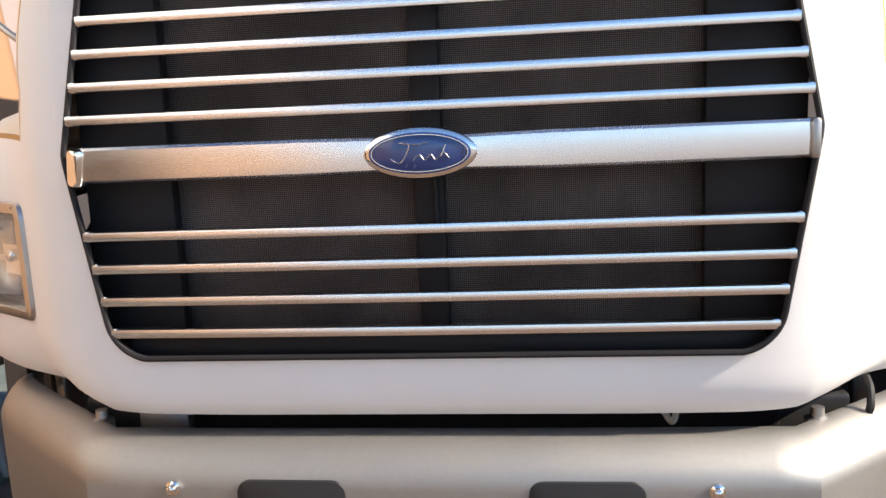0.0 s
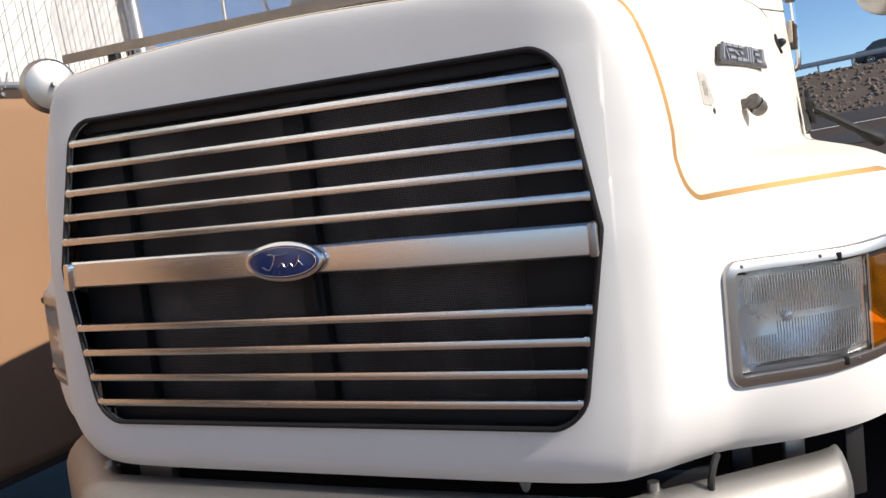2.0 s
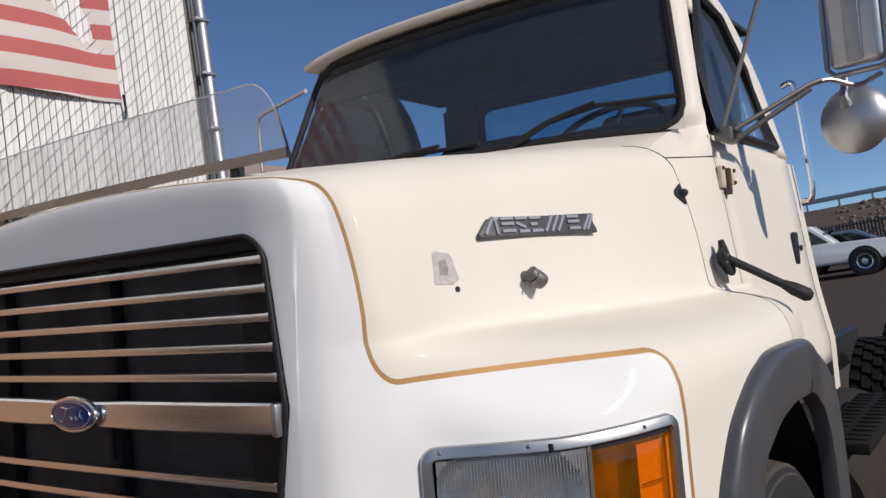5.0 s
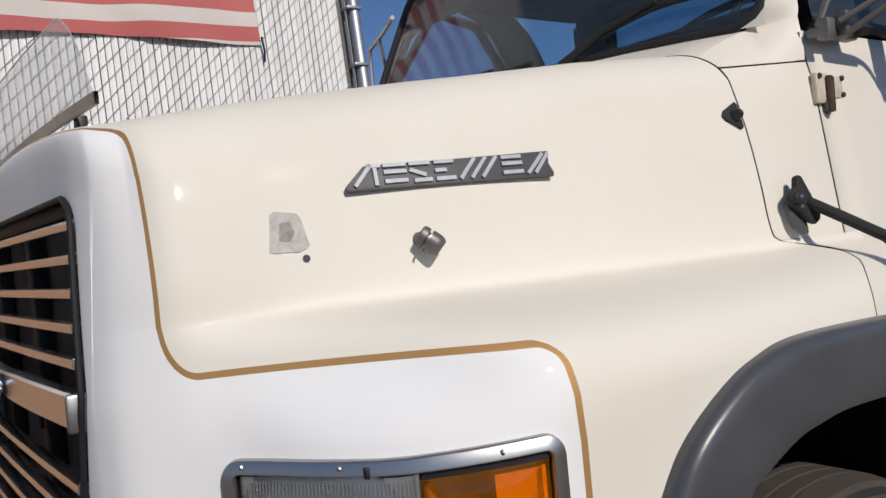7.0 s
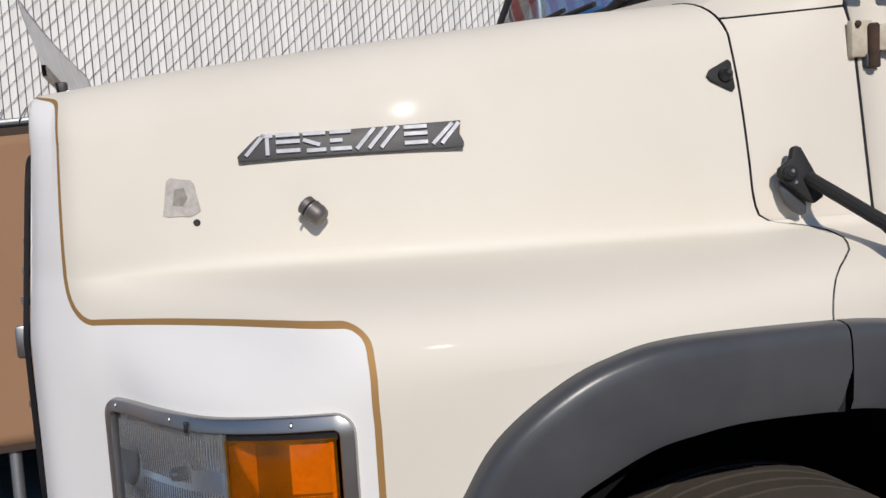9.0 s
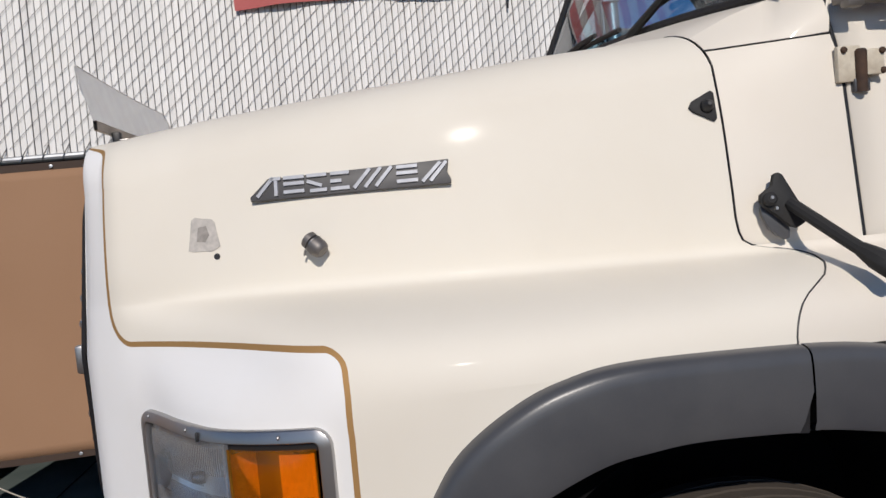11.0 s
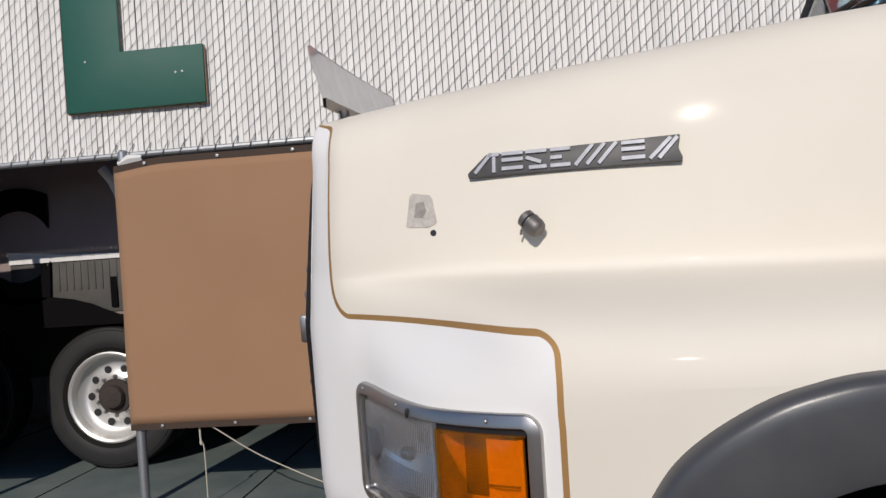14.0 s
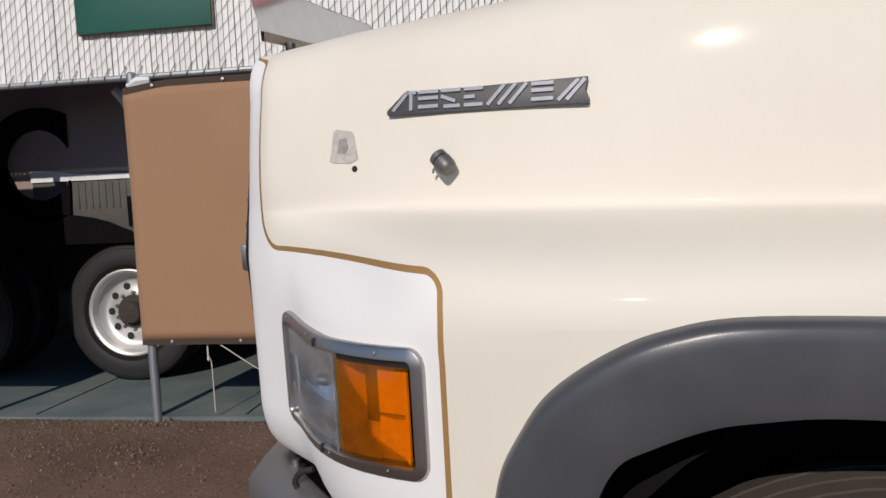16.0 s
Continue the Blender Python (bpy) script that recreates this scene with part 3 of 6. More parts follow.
truck = thing("truck", "white and cream bonneted truck with an aluminium bar grille on dirt", "truck", TRUCK)


def in_lamp(p, u):
    return arc_at(LAMP_T[0] + 0.1) < u < arc_at(LAMP_T[1] - 0.1) and LAMP_Z[0] + 0.012 + 0.023 * min(1, max(0, (u - arc_at(4.2)) / (arc_at(6.0) - arc_at(4.2)))) < p.z < LAMP_Z[1] - 0.008


T_REAR = t_at_y(1.325)
hood = body_shell("hood", 0, T_REAR, True, PAINT, truck, "white nose and cream bonnet with fenders, parted by a gold pin stripe", in_lamp, cut=1)


# dark inside of the nose: radiator with its screen, side baffles and centre strut
radiator = part("radiator", box(1.0, 0.05, 0.8, 0.005, (0, 0.115, 1.05)), SCREEN, truck, "radiator behind a fine wire screen")
for sx in (-1, 1):
    part("baffle", box(0.16, 0.03, 0.66, 0.004, (sx * 0.535, 0.072, 1.115)), BAFFLE, truck)
part("strut", box(0.052, 0.03, 0.66, 0.006, (0, 0.068, 1.115)), BAFFLE, truck)
part("strut", tube([(0.012, 0.045, 1.33), (0.012, 0.045, 1.395), (0.004, 0.05, 1.41)], 0.005), BAFFLE, truck)
part("lower_baffle", box(1.1, 0.05, 0.045, 0.01, (0, 0.05, 1.09)), BAFFLE, truck)
part("upper_baffle", box(1.1, 0.05, 0.05, 0.01, (0, 0.07, 1.755)), BAFFLE, truck)
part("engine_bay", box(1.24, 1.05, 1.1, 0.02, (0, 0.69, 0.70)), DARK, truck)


def rim_line(off=0.0, y=0.0, n=10):
    """The outline of the grille opening, as points round it."""
    zs = [OPEN_BOT + 0.0005 + (OPEN_TOP - OPEN_BOT - 0.001) * (0.5 - 0.5 * math.cos(math.pi * i / 60)) for i in range(61)]
    right = [Vector((opening(z) - off, y + front_sweep(z, 0) + 0.014 * (max(0, opening(z) - 0.5) / 0.14) ** 2, z)) for z in zs]
    return right + [Vector((-p.x, p.y, p.z)) for p in right[::-1]]


part("grille_rim", tube(rim_line(0.004, -0.0075), 0.0055, 8, closed=True), BAFFLE, truck, "black rubber edge of the grille opening")

# grille bars: five above, four below, and the broad middle bar
BARS = [1.737 - 0.0545 * i for i in range(5)] + [1.3215 - 0.0573 * i for i in range(4)]
for z in BARS:
    x = opening(z) - 0.006
    y = front_sweep(z, 0)
    bm = bmesh.new()
    prof = [(-0.004, -0.0085), (-0.0198, -0.0072), (-0.0212, 0.0), (-0.0198, 0.0072), (-0.004, 0.0085), (0.006, 0.004), (0.006, -0.004)]
    ends = []
    for sx in (-1, -0.5, 0, 0.5, 1):
        ends.append([bm.verts.new((sx * x, y + 0.006 + a + 0.006 * sx * sx, z + b)) for a, b in prof])
    for a, b in zip(ends, ends[1:]):
        for j in range(len(prof)):
            bm.faces.new((a[j], a[(j + 1) % 7], b[(j + 1) % 7], b[j]))
    bm.faces.new(ends[0])
    bm.faces.new(ends[-1][::-1])
    bar = part("grille_bar", bm, ALU, truck, "slim polished aluminium grille bar")
    for sx in (-1, 1):
        part("end_cap", box(0.012, 0.022, 0.019, 0.003, (sx * (x - 0.006), y + 0.005, z - 0.0095)), CHROME, bar)


def middle_bar():
    bm = bmesh.new()
    prof = [(0.0, -0.03), (-0.022, -0.0295), (-0.027, -0.025), (-0.0285, 0.0), (-0.027, 0.025), (-0.022, 0.0295), (0.0, 0.03), (0.008, 0.0)]
    rows = []
    for i in range(-12, 13):
        x = i / 12 * (0.6 if i > 0 else 0.588)
        k = 1 - 0.12 * max(0, 1 - abs(x) / 0.2)
        rows.append([bm.verts.new((x, a + 0.018 * (x / 0.6) ** 2, 1.4435 + b * k)) for a, b in prof])
    for a, b in zip(rows, rows[1:]):
        for j in range(8):
            bm.faces.new((a[j], a[(j + 1) % 8], b[(j + 1) % 8], b[j]))
    bm.faces.new(rows[0])
    bm.faces.new(rows[-1][::-1])
    return bm


mid = part("middle_bar", middle_bar(), ALU, truck, "broad polished aluminium middle bar")
part("end_cap", box(0.016, 0.034, 0.062, 0.006, (0.605, 0.0, 1.4125)), STEEL, mid)
bent = box(0.03, 0.03, 0.066, 0.01, (0, 0, -0.033))
part("end_cap", bent, CHROME, mid, "dented chrome end cap", pose(-0.59, -0.004, 1.44, 0, 8, -24))


def oval(a, b, n=48, p=1.0):
    return [(a * math.cos(2 * math.pi * i / n), b * math.sin(2 * math.pi * i / n)) for i in range(n)]


emblem = part("emblem", slab(oval(0.090, 0.040), -0.012, "y", 0.004), CHROME, truck, "blue oval emblem in a chrome surround", pose(0, -0.03, 1.4455))
part("oval_plate", slab(oval(0.081, 0.0325), -0.003, "y", 0.001), BLUE, emblem, "blue enamel oval", pose(0, -0.0125, 0))
part("oval_line", tube([(a, -0.0162, b) for a, b in oval(0.0765, 0.029)], 0.0009, 5, closed=True), SILVER, emblem)
for pts in (((-0.046, 0, -0.008), (-0.03, 0, -0.014), (-0.016, 0, 0.012), (-0.034, 0, 0.016)), ((-0.03, 0, 0.017), (-0.004, 0, 0.014), (0.016, 0, 0.017)), ((-0.01, 0, -0.01), (0.0, 0, -0.002), (0.008, 0, -0.011), (0.018, 0, -0.002), (0.026, 0, -0.011), (0.037, 0, 0.0), (0.047, 0, -0.008)), ((0.034, 0, -0.006), (0.042, 0, 0.012))):
    part("flourish", tube([(p.x, -0.0163, p.z) for p in curve_through(pts, 6)], 0.0017, 5, flat=0.5), SILVER, emblem)


REFLECT = material("silvered_reflector", (0.95, 0.95, 0.94), 0.27, 1.0, spots=0.5, spot_scale=16, second=(0.5, 0.5, 0.5))
BEZEL = material("dull_chrome_bezel", (0.5, 0.485, 0.47), 0.36, 1.0, spots=0.4, spot_scale=14, second=(0.34, 0.34, 0.35))


# head lamps: bezel, clear lens over a reflector, amber turn lens
def lamp_at(t, z, out, side):
    z += 0.013 * min(1, max(0, (t - 4.6) / 1.4)) * min(1, max(0, (z - 1.15) / 0.2))
    z += 0.023 * min(1, max(0, (t - 4.2) / 1.8)) * min(1, max(0, (1.35 - z) / 0.2))
    p, _ = body(("low", z), t)
    q = along(FENDER, t + 0.02) - along(FENDER, t - 0.02)
    n = Vector((q.y, -q.x, 0)).normalized()
    p = Vector((p.x, p.y, z)) + n * out
    return Vector((p.x * side, p.y, p.z))


def lamp_sheet(t0, t1, z0, z1, out, side, nu=24, nv=10, dish=0.0, power=4):
    def f(u, v):
        t, z = t0 + (t1 - t0) * u, z0 + (z1 - z0) * v
        b = (1 - abs(2 * u - 1) ** power) * (1 - abs(2 * v - 1) ** power)
        return lamp_at(t, z, out + dish * b, side)
    V, F = grid(f, [i / nu for i in range(nu + 1)], [i / nv for i in range(nv + 1)])
    if side < 0:
        F = [q[::-1] for q in F]
    return V, F


def lamp_ring(t0, t1, z0, z1, width_t, width_z, side, profile, r=0.032):
    """A frame on the lamp face: profile gives (how far in, how far out) round the section."""
    bm = bmesh.new()
    rings = []
    tc, zc = (t0 + t1) / 2, (z0 + z1) / 2
    span = arc_at(t1) - arc_at(t0)
    path = []
    hw, hz = span / 2, (z1 - z0) / 2
    for cx, cz, a0 in ((1, 1, 0), (-1, 1, 90), (-1, -1, 180), (1, -1, 270)):
        for k in range(7):
            a = radians(a0 + 15 * k)
            path.append((cx * (hw - r) + r * math.cos(a), cz * (hz - r) + r * math.sin(a), math.cos(a), math.sin(a)))
        nx = {(1, 1): (-1, 0), (-1, 1): (0, -1), (-1, -1): (1, 0), (1, -1): (0, 1)}[(cx, cz)]
        length = 2 * (hw - r) if nx[0] else 2 * (hz - r)
        last = path[-1]
        for k in range(1, 12):
            path.append((last[0] + nx[0] * length * k / 12, last[1] + nx[1] * length * k / 12, last[2], last[3]))
    arcs = [arc_at(i / 40) for i in range(0, 401)]
    mid_arc = (arc_at(t0) + arc_at(t1)) / 2
    for a, b, na, nb in path:
        ring = []
        for inn, out in profile:
            u = mid_arc + a - na * inn
            t = float(np.interp(u, arcs, [i / 40 for i in range(0, 401)]))
            ring.append(bm.verts.new(lamp_at(t, zc + b - nb * inn, out, side)))
        rings.append(ring)
    m = len(profile)
    for i in range(len(rings)):
        a, b = rings[i], rings[(i + 1) % len(rings)]
        for j in range(m - 1):
            bm.faces.new((a[j], a[j + 1], b[j + 1], b[j]))
    return bm


FLUTE = glass_material("lens_flute", (0.9, 0.9, 0.9), 0.1, 1.5, (0.2, (0.95, 0.95, 0.94)))
for side in (1, -1):
    T0, T1, TS = LAMP_T[0], LAMP_T[1], 4.86
    lamp = part("head_lamp", lamp_ring(T0, T1, LAMP_Z[0], LAMP_Z[1], 0, 0, side, [(0, -0.002), (0.0008, 0.0055), (0.0022, 0.0085), (0.004, 0.0094), (0.0185, 0.0126), (0.021, 0.0128), (0.0228, 0.0105), (0.0238, 0.003), (0.0245, -0.03)]), BEZEL, truck, "head lamp and amber turn signal in a screwed metal bezel")
    part("housing", lamp_sheet(T0 + 0.15, T1 - 0.12, LAMP_Z[0] + 0.015, LAMP_Z[1] - 0.015, -0.02, side, dish=-0.15), DARK, lamp)
    def bowl(u, v):
        b = max(0, 1 - ((u - 0.46) / 0.5) ** 2 - ((v - 0.5) / 0.66) ** 2)
        return lamp_at(T0 + 0.3 + (TS - T0 - 0.32) * u, LAMP_Z[0] + 0.026 + (LAMP_Z[1] - LAMP_Z[0] - 0.054) * v, -0.002 - 0.075 * math.sqrt(b), side)
    V, F = grid(bowl, [i / 36 for i in range(37)], [i / 20 for i in range(21)])
    part("reflector", (V, F if side > 0 else [q[::-1] for q in F]), REFLECT, lamp, "silvered reflector bowl with flat corners")
    shade = lathe([(-0.016, 0.002), (-0.012, 0.011), (0.0, 0.014), (0.012, 0.013), (0.016, 0.003)], 16, "y")
    for v in shade.verts:
        v.co += lamp_at(3.75, 1.25, -0.03, side)
    part("bulb_shade", shade, CHROME, lamp, "small metal bulb shade")
    part("clear_lens", lamp_sheet(T0 + 0.3, TS, LAMP_Z[0] + 0.026, LAMP_Z[1] - 0.026, 0.004, side, dish=0.006), LENS, lamp, "clear fluted glass lens")
    for k in range(46):
        t = T0 + 0.4 + 1.82 * k / 45
        for z_low, z_top in ((1.262 if 11 < k < 35 else 1.285, 1.336), (1.175, 1.25 if k > 11 else 1.225)):
            part("flute", tube([lamp_at(t, z_low, 0.0085, side), lamp_at(t, (z_low + z_top) / 2, 0.0095, side), lamp_at(t, z_top, 0.008, side)], 0.001, 4), FLUTE, lamp)
    part("divider", lamp_sheet(TS - 0.03, TS + 0.012, LAMP_Z[0] + 0.022, LAMP_Z[1] - 0.022, 0.011, side, 3, 4), FLUTE, lamp)
    part("amber_lens", lamp_sheet(TS + 0.012, T1 - 0.17, LAMP_Z[0] + 0.024, LAMP_Z[1] - 0.033, 0.008, side, dish=0.01), AMBER, lamp, "ribbed amber turn signal lens")
    # black strip covers the pale backing, standing in for a shaded gap
    part("lens_gasket", lamp_sheet(TS + 0.02, T1 - 0.16, LAMP_Z[1] - 0.037, LAMP_Z[1] - 0.02, 0.0045, side, 12, 2), BLACK, lamp, "black strip filling the shaded gap above the amber lens")
    TM = (TS + T1) / 2 + 0.02
    part("amber_backing", lamp_sheet(TS + 0.1, TM + 0.02, LAMP_Z[0] + 0.07, LAMP_Z[1] - 0.04, -0.045, side), AMBER_DEEP, lamp, "deep housing behind the amber lens")
    for name_, pt in (("amber_floor", lambda u, v: lamp_at(TS + 0.03 + 0.08 * v + (TM - TS - 0.02 - 0.08 * v) * u, LAMP_Z[0] + 0.03 + 0.045 * v, 0.003 - 0.048 * v, side)),
                      ("amber_edge", lambda u, v: lamp_at(TS + 0.03 + 0.08 * u, LAMP_Z[0] + 0.03 + 0.045 * u + (LAMP_Z[1] - LAMP_Z[0] - 0.075 - 0.045 * u) * v, 0.003 - 0.048 * u, side))):
        V, F = grid(pt, [i / 6 for i in range(7)], [i / 6 for i in range(7)])
        part(name_, (V, F if side > 0 else [q[::-1] for q in F]), AMBER_BACK, lamp)
    part("amber_backing", lamp_sheet(TM, T1 - 0.22, LAMP_Z[0] + 0.03, LAMP_Z[1] - 0.045, -0.004, side, dish=-0.008), AMBER_BACK, lamp, "bright reflector behind the amber lens")
    part("amber_web", lamp_sheet(TM, T1 - 0.24, 1.246, 1.25, 0.003, side, 8, 2), AMBER_DEEP, lamp)
    part("amber_rim", lamp_sheet(T1 - 0.235, T1 - 0.2, LAMP_Z[0] + 0.03, LAMP_Z[1] - 0.04, 0.006, side, 2, 8), AMBER_BACK, lamp)
    for t, z in ((2.95, 1.358), (4.1, 1.358), (5.6, 1.357), (5.68, 1.147), (4.6, 1.147), (3.1, 1.147)):
        s = lathe([(-0.001, 0.0045), (0.0015, 0.004), (0.0025, 0.002)], 8, "y")
        for v in s.verts:
            v.co = Vector((v.co.x, -v.co.y, v.co.z)) + lamp_at(t, z, 0.0104, side)
        part("screw", s, STEEL, lamp)
    for t, z in ((4.38, 1.352), (4.4, 1.15)):
        part("clip_slot", box(0.01, 0.006, 0.016, 0.002), BLACK, lamp, "", Matrix.Translation(lamp_at(t, z - 0.008, 0.012, side)))


# fender flares: front piece on the bonnet, rear piece on the cab
FLARE_OUT = curve_through([(0, 0.585, 0.80), (0, 0.60, 1.03), (0, 0.616, 1.173), (0, 0.652, 1.255), (0, 0.70, 1.325), (0, 0.78, 1.385), (0, 0.87, 1.424), (0, 1.0, 1.443), (0, 1.29, 1.434), (0, 1.46, 1.412), (0, 1.62, 1.37), (0, 1.76, 1.3), (0, 1.86, 1.2), (0, 1.9, 1.0), (0, 1.91, 0.8)], 6)
FLARE_IN = curve_through([(0, 0.725, 0.80), (0, 0.735, 1.03), (0, 0.765, 1.15), (0, 0.80, 1.222), (0, 0.85, 1.252), (0, 0.93, 1.283), (0, 1.0, 1.294), (0, 1.1, 1.3), (0, 1.29, 1.288), (0, 1.42, 1.265), (0, 1.54, 1.235), (0, 1.64, 1.19), (0, 1.70, 1.1), (0, 1.73, 0.98), (0, 1.74, 0.8)], 6)
SECT = ((0.0, -0.03), (0.0, 0.014), (0.012, 0.024), (0.04, 0.032), (0.09, 0.037), (0.2, 0.04), (0.5, 0.042), (0.85, 0.04), (0.97, 0.034), (1.0, 0.02), (0.995, -0.012))


GAP = 8 * 6


def flare(i0, i1, side, shift=0.0):
    def f(u, v):
        i = int(u)
        a, b = FLARE_OUT[i], FLARE_IN[i]
        k, out = SECT[int(v)]
        p = a.lerp(b, k)
        base = along(FENDER, t_at_y(min(max(p.y, 0.6), 1.6))).x
        p.y -= 0.05 * max(0, k - 0.5) * max(0, 1 - (GAP - i) / 5) if i1 == GAP else 0.0
        return (side * (base - 0.004 + out - shift * 0.3), p.y + shift * (1 - min(1, (i - i0) / 6)), p.z)
    V, F = grid(f, range(i0, i1 + 1), range(len(SECT)))
    return V, (F if side > 0 else [q[::-1] for q in F])


for side in (1, -1):
    part("fender_flare", flare(0, GAP, side), FLARE, truck, "grey plastic wheel arch flare")
    part("rear_flare", flare(GAP, len(FLARE_OUT) - 1, side, 0.005), FLARE, truck, "grey plastic flare behind the wheel")
    seam_x = along(FENDER, t_at_y(1.29)).x
    part("flare_seam", tube([(side * (seam_x + 0.004), FLARE_OUT[GAP].y, FLARE_OUT[GAP].z - 0.004), (side * (seam_x + 0.006), FLARE_IN[GAP].y - 0.012, FLARE_IN[GAP].z)], 0.02, 6), BLACK, truck)
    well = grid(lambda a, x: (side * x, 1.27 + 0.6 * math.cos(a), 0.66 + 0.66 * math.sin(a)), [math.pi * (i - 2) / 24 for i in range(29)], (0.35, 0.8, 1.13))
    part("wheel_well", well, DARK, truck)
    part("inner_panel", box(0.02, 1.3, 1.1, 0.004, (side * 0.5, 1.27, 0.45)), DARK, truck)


# wheels of the truck
def tyre_mesh(r, w, rib=0.0):
    h = w / 2
    prof = [(-h * 0.72, r * 0.6), (-h * 0.98, r * 0.68), (-h, r * 0.8), (-h * 0.94, r * 0.93), (-h * 0.8, r * 0.985)]
    grooves = (-0.45, -0.15, 0.15, 0.45)
    for g in grooves:
        prof += [(h * g - 0.0055, r), (h * g - 0.004, r - 0.004), (h * g + 0.004, r - 0.004), (h * g + 0.0055, r)]
    prof += [(h * 0.8, r * 0.985), (h * 0.94, r * 0.93), (h, r * 0.8), (h * 0.98, r * 0.68), (h * 0.72, r * 0.6)]
    return lathe(prof, 56, "x", caps=False)


def wheel(parent, m, r=0.5, w=0.28, tread=TREAD, dual=False, name="wheel"):
    t = part(name, tyre_mesh(r, w), tread, parent, "dusty black tyre", m, 40)
    if dual:
        # deep cross lugs of a drive tyre, in four rows
        bm = bmesh.new()
        for col in range(4):
            for k in range(34):
                a = 2 * math.pi * (k + 0.5 * (col % 2)) / 34
                x0 = (col - 1.5) * w * 0.215
                corners = []
                for rr, sh in ((r - 0.012, 1.0), (r + 0.012, 0.9)):
                    for dx, da in ((-1, -1), (1, -1), (1, 1), (-1, 1)):
                        b = a + da * 0.062 * sh + dx * 0.012
                        corners.append(bm.verts.new((x0 + dx * w * 0.092 * sh, rr * math.cos(b), rr * math.sin(b))))
                bm.faces.new(corners[4:])
                for j in range(4):
                    bm.faces.new((corners[j], corners[(j + 1) % 4], corners[4 + (j + 1) % 4], corners[4 + j]))
        part("tread_band", bm, tread, t, "worn cross lugs", None, 20)
    wall = [(w * 0.362, r * 0.64), (w * 0.492, r * 0.7), (w * 0.503, r * 0.8), (w * 0.474, r * 0.925), (w * 0.43, r * 0.965)]
    part("sidewall", lathe(wall, 56, "x", caps=False), RUBBER, t, "black tyre sidewall", None, 60)
    s = r / 0.5
    rim = lathe([(w * 0.36, r * 0.64), (w * 0.46, r * 0.635), (w * 0.47, r * 0.615), (w * 0.44, r * 0.585), (w * 0.22, r * 0.56), (0.05, r * 0.535), (0.03, r * 0.5), (0.02, r * 0.44), (0.035, r * 0.3), (0.05, r * 0.26), (0.06, r * 0.24)], 48, "x", caps=False)
    part("rim", rim, RIM, t, "polished aluminium disc rim")
    hub = lathe([(0.05, r * 0.25), (0.075, r * 0.24), (0.08, r * 0.16), (0.13, r * 0.15), (0.14, r * 0.1)], 24, "x")
    part("hub", hub, HUB, t)
    hole = lathe([(0.0, 0.026 * s), (0.004, 0.027 * s)], 14, "x")
    nut = lathe([(0.0, 0.015 * s), (0.02, 0.014 * s), (0.026, 0.008 * s)], 6, "x")
    hp = np_ = None
    for k in range(10):
        a = 2 * math.pi * k / 10
        mh = Matrix.Translation((0.029, r * 0.385 * math.cos(a), r * 0.385 * math.sin(a)))
        mn = Matrix.Translation((0.052, r * 0.275 * math.cos(a + 0.3), r * 0.275 * math.sin(a + 0.3)))
        if hp is None:
            hp, np_ = part("vent_hole", hole, BLACK, t, "", mh), part("nut", nut, STEEL, t, "", mn)
        else:
            again(hp, mh, t)
            again(np_, mn, t)
    return t


for side in (1, -1):
    w = wheel(truck, pose(side * 1.0, 1.27, 0.552, 0, 0, 0 if side > 0 else 180), 0.55, 0.29, TAN_TREAD, name="front_wheel")
for y in (4.7, 6.0):
    for x in (1.235, 0.92, -0.92, -1.235):
        wheel(truck, pose(x, y, 0.545, 0, 0, 0 if x > 0 else 180), 0.54, 0.27, TREAD, True, name="drive_wheel")


# bumper: rolled top, flat face, swept wings
def bumper():
    half = [(0.0, -0.055), (0.2, -0.054), (0.4, -0.052), (0.55, -0.049), (0.618, -0.046), (0.72, 0.037), (0.83, 0.126), (0.93, 0.209), (0.965, 0.24), (0.988, 0.266), (1.0, 0.29)]
    plan = [Vector((-x, y, 0)) for x, y in half[:0:-1]] + [Vector((x, y, 0)) for x, y in half]
    prof = [(0.112, 0.925), (0.11, 0.945), (0.1, 0.953), (0.085, 0.955), (0.06, 0.95), (0.035, 0.938), (0.014, 0.921), (0.003, 0.905), (0.0, 0.885), (0.0, 0.80), (0.0, 0.7), (0.0, 0.6), (0.006, 0.575), (0.04, 0.56)]
    V = []
    n = len(plan)
    for inn, z in prof:
        for i, p in enumerate(plan):
            d = (plan[min(i + 1, n - 1)] - plan[max(i - 1, 0)]).normalized()
            nrm = Vector((-d.y, d.x, 0))
            q = p + nrm * inn * 0.25 + Vector((0, inn * 0.72, 0))
            V.append((q.x, q.y, z))
    F = [(j * n + i, j * n + i + 1, (j + 1) * n + i + 1, (j + 1) * n + i) for j in range(len(prof) - 1) for i in range(n - 1)]
    return V, F


bump = part("bumper", bumper(), BRUSHED, truck, "grey brushed metal bumper with tow slots")
bs = bump.modifiers.new("thickness", "SOLIDIFY")
bs.thickness, bs.offset = 0.006, 0
for x in (-0.247, 0.25):
    part("tow_slot", slab([(x + cx * 0.071 + 0.024 * math.cos(radians(a0 + 18 * k)), 0.8455 + cz * 0.0335 + 0.024 * math.sin(radians(a0 + 18 * k))) for cx, cz, a0 in ((1, 1, 0), (-1, 1, 90), (-1, -1, 180), (1, -1, 270)) for k in range(6)], 0.012, "y", 0.003), BLACK, bump, "dark rounded tow opening", pose(0, -0.0595, 0))
